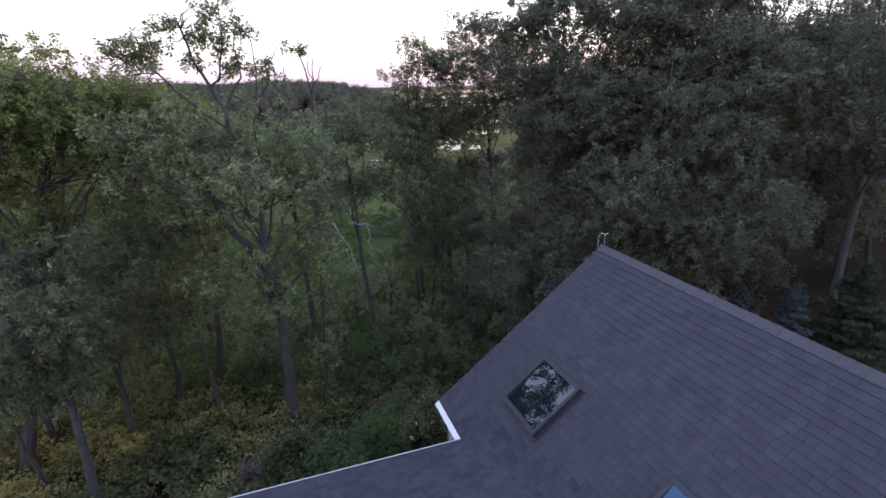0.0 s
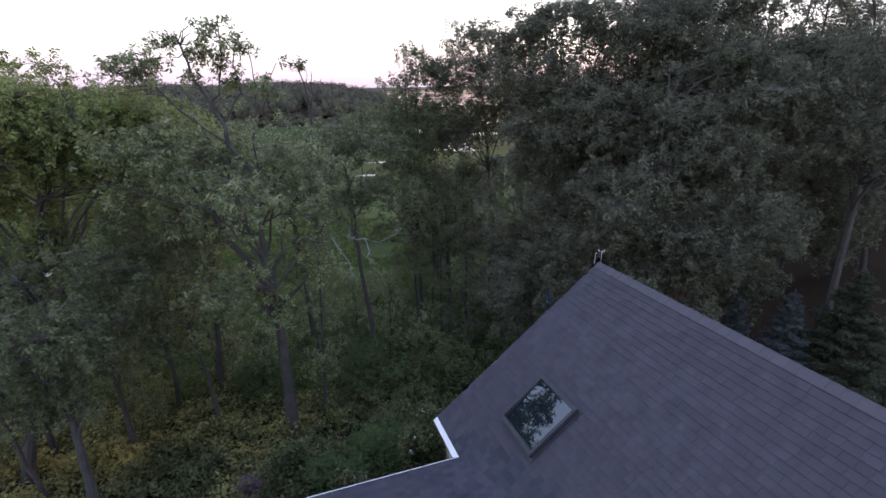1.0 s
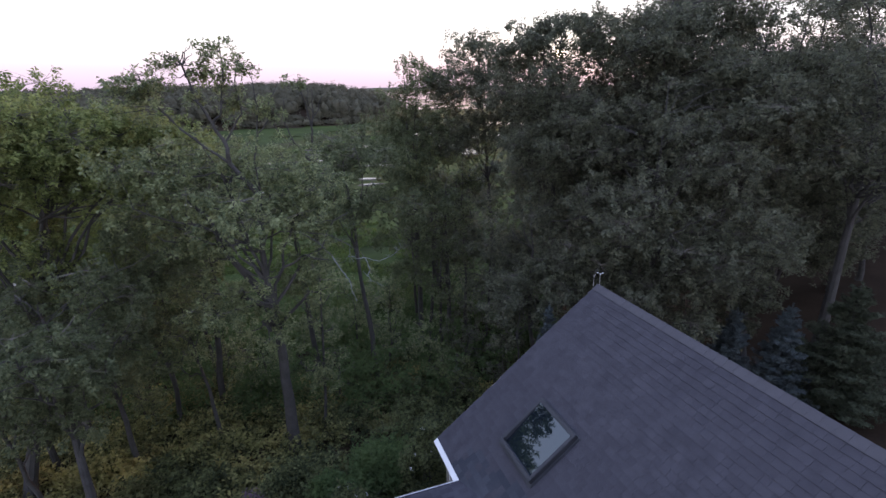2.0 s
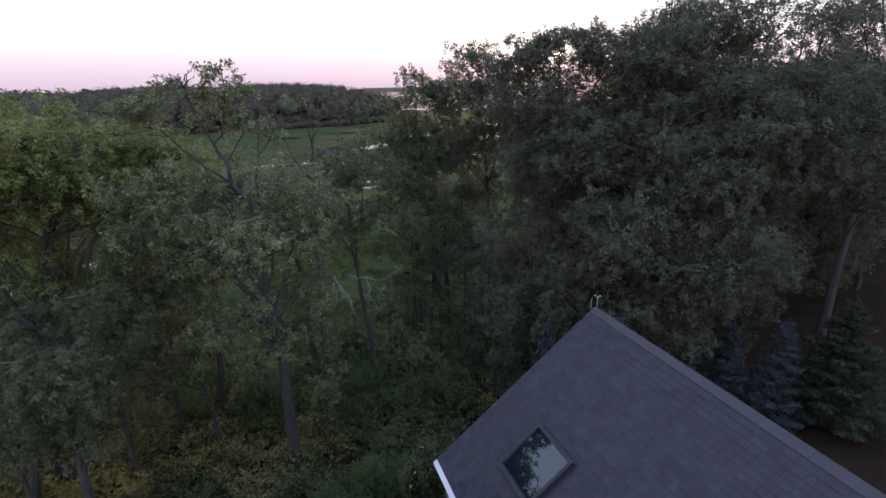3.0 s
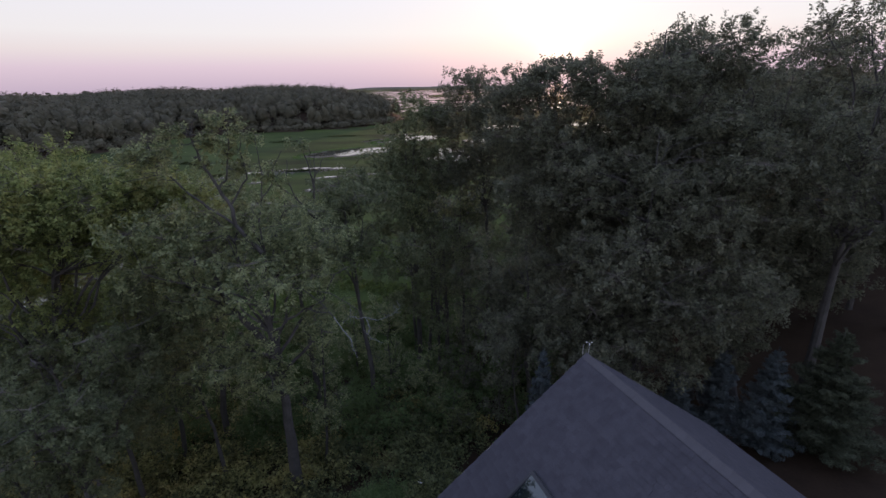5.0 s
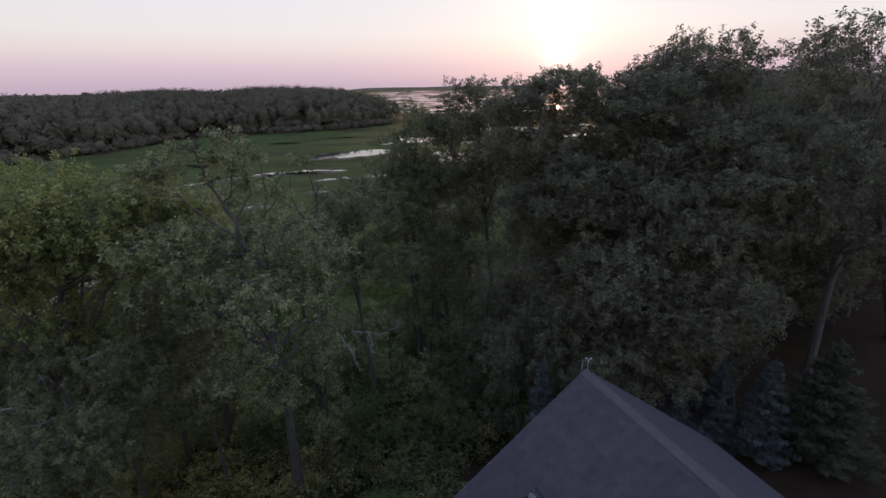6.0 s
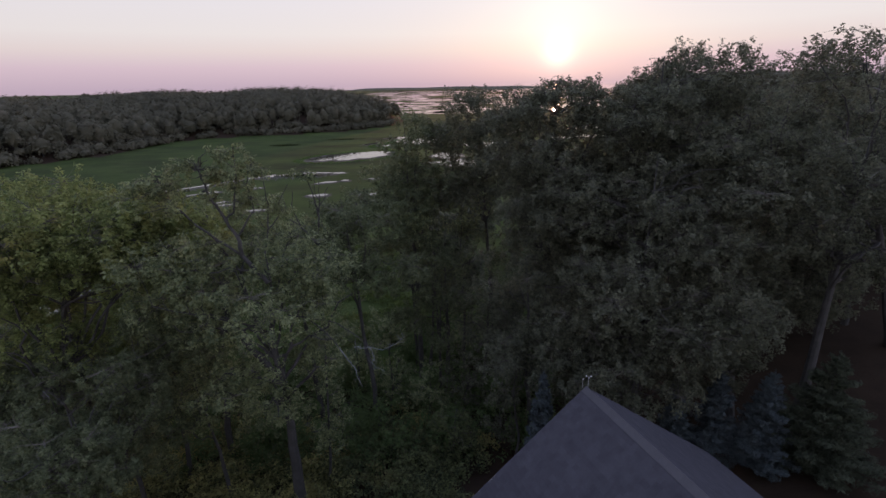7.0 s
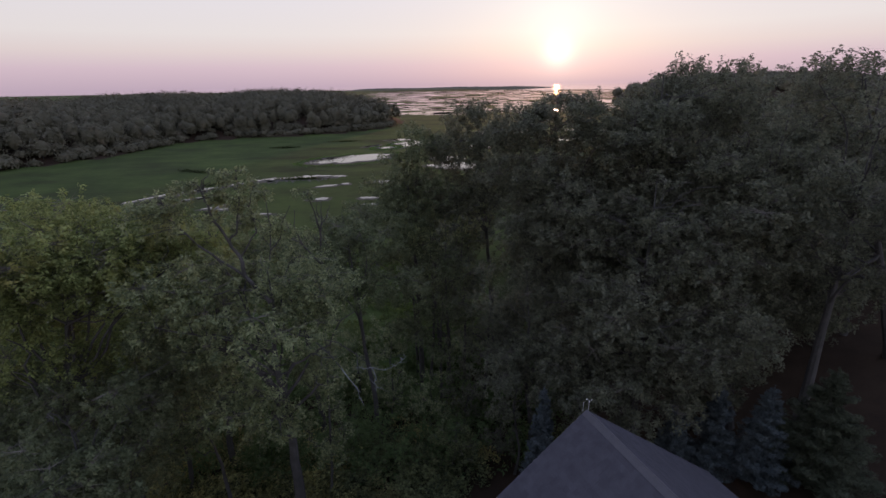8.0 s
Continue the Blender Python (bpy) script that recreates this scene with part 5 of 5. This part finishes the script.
shrub("bush", -8.2, 1.0, 1.1, 1.5, M_SHRUB, 73, "dull green bush below the side wing", 0.11, 6000)

shrub("bush", -4.25, 0.55, 0.7, 2.9, M_SHRUB, 75, "tall shrub with white blossoms at the house corner", 0.11, 5200, "shrub", 7)
shrub("bush", -6.3, -0.3, 0.8, 1.4, M_SHRUB, 76, "low bush with white blossoms below the eave", 0.11, 3600, "shrub", 6)
shrub("flowering_bush", -9.3, 0.5, 0.55, 0.9, M_PETAL, 74, "small bush in mauve flower below the wing's eave", 0.07, 2600)

# the tangle on the slope: many overlapping low domes of leaves
rng = np.random.default_rng(55)
domes = []
for _ in range(640):
    x, y = (rng.uniform(-24, -3), rng.uniform(-6, 11)) if rng.random() < 0.6 else (rng.uniform(-27, 21), rng.uniform(-6, 13))
    if not clear_of_house(x, y, 1.0) or x > 2.5:
        continue
    far = min(max((y - 6) / 12, 0), 1)
    domes.append((x, y, rng.uniform(0.6, 1.25), rng.uniform(0.5, 1.15) * (1 + 1.0 * far * rng.random())))
spots = []
for x, y, r, h in domes:
    n = int(26 * r * (r + h))
    d = rng.normal(size=(n, 3))
    d /= np.linalg.norm(d, axis=1)[:, None]
    d[:, 2] = np.abs(d[:, 2])
    p = d * (r, r, h) * rng.uniform(0.7, 1.05, n)[:, None] + (x, y, 0)
    p[:, 2] += ground_z(p[:, 0], p[:, 1]) + 0.1
    spots.append(p)
spots = np.concatenate(spots)
spots = spots[[clear_of_house(p[0], p[1], 0.35) for p in spots]]
cnt = rng.integers(3, 8, len(spots))
ctr = np.repeat(spots, cnt, axis=0) + rng.normal(size=(cnt.sum(), 3)) * (0.13, 0.13, 0.08)
# the open slope's scrub carries painted light; shrubs near the house are darker green
patch = np.array([noise.noise(Vector((p[0] * 0.45, p[1] * 0.45, 2.0))) for p in spots])
pale = (spots[:, 0] + patch * 3 < -8.6) & ((spots[:, 1] + patch * 3 > 2.6) | (spots[:, 0] < -14.5)) | (patch > 0.38)
pale = np.repeat(pale, cnt)
v, t = leaves(rng, ctr[~pale], 0.17, 0.15, 0.7)
tagged(tri_mesh("undergrowth", v, t, M_SHRUB), "tangled dull green shrubs round the house", "shrubs", "", "stuff")
v, t = leaves(rng, ctr[pale], 0.18, 0.15, 0.7)
tagged(tri_mesh("scrub", v, t, M_SCRUB), "low yellowish scrub on the open slope, light through the gap in its colour", "scrub", "", "stuff")

# taller thicket along the foot of the slope
dense_spots = []
for _ in range(170):
    x, y = rng.uniform(-27, 3), rng.uniform(7.5, 24)
    r, h = rng.uniform(0.9, 1.7), rng.uniform(1.3, 2.7)
    n = int(20 * r * (r + h))
    d = rng.normal(size=(n, 3))
    d /= np.linalg.norm(d, axis=1)[:, None]
    d[:, 2] = np.abs(d[:, 2])
    p = d * (r, r, h) * rng.uniform(0.65, 1.08, n)[:, None] + (x, y, 0)
    p[:, 2] += ground_z(p[:, 0], p[:, 1]) + 0.1
    dense_spots.append(p)
dense_spots = np.concatenate(dense_spots)
cnt = rng.integers(3, 7, len(dense_spots))
ctr = np.repeat(dense_spots, cnt, axis=0) + rng.normal(size=(cnt.sum(), 3)) * (0.16, 0.16, 0.1)
v, t = leaves(rng, ctr, 0.19, 0.15)
tagged(tri_mesh("thicket", v, t, M_BUSH), "tall green thicket along the foot of the slope", "shrubs", "", "stuff")

# saplings between the shrubs and the marsh
SAP = "slender sapling with thin trunk in the undergrowth"
for k, (x, y, h, mat) in enumerate(((-16.5, 7.0, 4.6, M_OAK), (-15.0, 11.5, 5.0, M_OAK), (-12.2, 9.0, 4.4, M_OAK), (-11.0, 14.2, 4.8, M_OAK), (-8.6, 8.2, 3.6, M_BUSH), (-9.0, 15.2, 5.2, M_OAK), (-6.6, 12.4, 4.8, M_OAK),
                                     (-4.6, 11.0, 4.0, M_OAK), (-2.6, 11.6, 4.4, M_OAK_BACKLIT), (-0.6, 13.4, 5.2, M_OAK_BACKLIT), (-2.4, 18.4, 5.6, M_OAK), (-7.4, 18.6, 4.8, M_OAK), (1.6, 17.4, 6.2, M_OAK_BACKLIT), (-1.2, 8.2, 3.2, M_OAK_BACKLIT), (-3.4, 7.4, 2.8, M_SHRUB), (-18.5, 12.5, 5.4, M_OAK_LIT))):
    g = gz(x, y)
    tree("sapling", (x, y), [(x, y, g + h * 0.68, h * 0.26, h * 0.30, 0.7), (x + 0.5, y - 0.3, g + h * 0.42, h * 0.2, h * 0.2, 0.5)], 0.055, mat, 200 + k, SAP, 0.4, 0.125, 1.0, 11, None, "saplings")


# ---------------------------------------------------------------- shingles
def shingle_mesh(width, length, lift=0.011):
    v = [(0, 0, 0.002), (width, 0, 0.002), (width, length, lift), (0, length, lift), (width, length, -0.004), (0, length, -0.004)]
    return v, [(0, 1, 2, 3), (3, 2, 4, 5), (1, 4, 2), (0, 3, 5)]


EXPO = 0.143
rng = np.random.default_rng(90)
SKY_GAPS = ((1.43, 1.43 + SKY_W), (4.90, 4.90 + SKY_W))


def in_skylight(u0, u1, s0, s1):
    return any(u1 > a - 0.02 and u0 < b + 0.02 and s1 > SKY_TOP + 0.02 and s0 < SKY_TOP + SKY_L - 0.02 for a, b in SKY_GAPS)


def course_cover(m, width, length, name, parent, kind_of, keep, singles=None, widths=(0.13, 0.16, 0.19, 0.23)):
    """Courses of shingles over a slope; kind_of gives each its material, keep says whether it lies on the roof; singles are objects of their own."""
    shared, bulk, n_single = {}, {}, 0
    rows = int(length / EXPO) + 1
    for r in range(rows):
        s0 = r * EXPO
        s1 = min(s0 + EXPO + 0.012, length + 0.03)
        u = -rng.uniform(0, 0.3)
        while u < width:
            w = widths[rng.integers(4)]
            a, b = max(u, -0.02), min(u + w - 0.002, width)
            u += w
            if b - a < 0.03 or not keep(a, b, s0, s1):
                continue
            mat = kind_of(a, s0)
            zz = rng.uniform(0, 0.002)
            if singles and n_single < 300 and a > 0 and b - a > w - 0.01 and s1 - s0 > EXPO and singles(a, s0):
                key = (w, mat.name)
                if key not in shared:
                    v, f = shingle_mesh(w - 0.002, EXPO + 0.012)
                    me = bpy.data.meshes.new("shingle")
                    me.from_pydata(v, [], f)
                    me.materials.append(mat)
                    shared[key] = me
                ob = new("shingle", shared[key])
                ob.parent = parent
                ob.matrix_basis = m @ Matrix.Translation((a, s0, zz))
                n_single += 1
            else:
                v, f = shingle_mesh(b - a, s1 - s0)
                vs, fs = bulk.setdefault(mat, ([], []))
                o = len(vs)
                vs += [m @ Vector((x + a, y + s0, z + zz)) for x, y, z in v]
                fs += [tuple(i + o for i in q) for q in f]
    for mat, (vs, fs) in bulk.items():
        ob = mesh_object(name, vs, fs, mat, parent)
        ob["kind"] = "stuff"


def main_kind(u, s):
    edge = 4.45 - 0.23 * (u - 1.0) + rng.normal() * 0.10
    if u > 0.85 and s > edge and rng.random() < 0.8:
        return M_SHINGLE_DARK
    return M_SHINGLE


def main_keep(a, b, s0, s1):
    if in_skylight(a + 0.35, b - 0.35, s0 + 0.2, s1 - 0.2):
        return False
    top = WING_D * math.cos(WING_PITCH)
    mid = (a + b) / 2 - WING_U
    mid = mid if mid < top else 2 * top - mid
    if (a + b) / 2 - WING_U > top + 3.0 * math.cos(WING_PITCH):
        return True
    return mid < 0 or RUN - s1 * COS > mid * VALLEY - 0.1


course_cover(MAIN, LENGTH, SLOPE, "shingles", roof, main_kind, main_keep, lambda u, s: u < 4.6 and s > 2.55)
course_cover(BACK, LENGTH, SLOPE_BACK, "shingles", roof_back, lambda u, s: M_SHINGLE, lambda *a: True)
# the wing's courses run along its eave: local y runs down from its top edge
WING_TOP = WING @ Matrix.Translation((WING_W, WING_D, 0)) @ Matrix.Rotation(math.pi, 4, "Z")
course_cover(WING_TOP, WING_W + 2.0, WING_D, "shingles", roof_wing, lambda u, s: M_SHINGLE_MIX,
             lambda a, b, s0, s1: WING_W - a > -(WING_D - s1) * math.cos(WING_PITCH) * VALLEY - 0.12, None, (0.10, 0.13, 0.17, 0.21))

course_cover(WING_BACK @ Matrix.Translation((-1.6, 0, 0)), WING_W + 1.6, 3.0, "shingles", roof_wing_back, lambda u, s: M_SHINGLE_MIX,
             lambda a, b, s0, s1: a - 1.6 > -(WING_D - s1) * math.cos(WING_PITCH) * VALLEY - 0.12, None, (0.10, 0.13, 0.17, 0.21))

# ridge caps, bent over the ridge
CAP_A, CAP_B = MAIN.to_3x3(), BACK.to_3x3()
up = (CAP_A @ Vector((0, 0, 1)) + CAP_B @ Vector((0, 0, 1))).normalized()
cap_v = []
for du, lift in ((0.0, 0.004), (0.235, 0.009)):
    for side, s in ((CAP_A, 0.15), (CAP_A, 0.03), (None, 0), (CAP_B, 0.03), (CAP_B, 0.15)):
        base = U * du
        cap_v.append(base + up * (lift + 0.037) if side is None else base + side @ Vector((0, s, lift + (0.019 if s < 0.1 else 0.011))))
cap_f = [(i, i + 1, i + 6, i + 5) for i in range(4)]
low = len(cap_v)
cap_v += [v - up * 0.03 for v in cap_v[5:10]]
cap_f += [(5 + i, 6 + i, low + i + 1, low + i) for i in range(4)]
cap_me = bpy.data.meshes.new("ridge_cap")
cap_me.from_pydata([tuple(v) for v in cap_v], [], cap_f)
cap_me.materials.append(M_CAP)
for i in range(int(LENGTH / 0.2)):
    cap = new("ridge_cap", cap_me)
    cap.parent = roof
    cap.matrix_basis = Matrix.Translation(RIDGE + U * (i * 0.2))
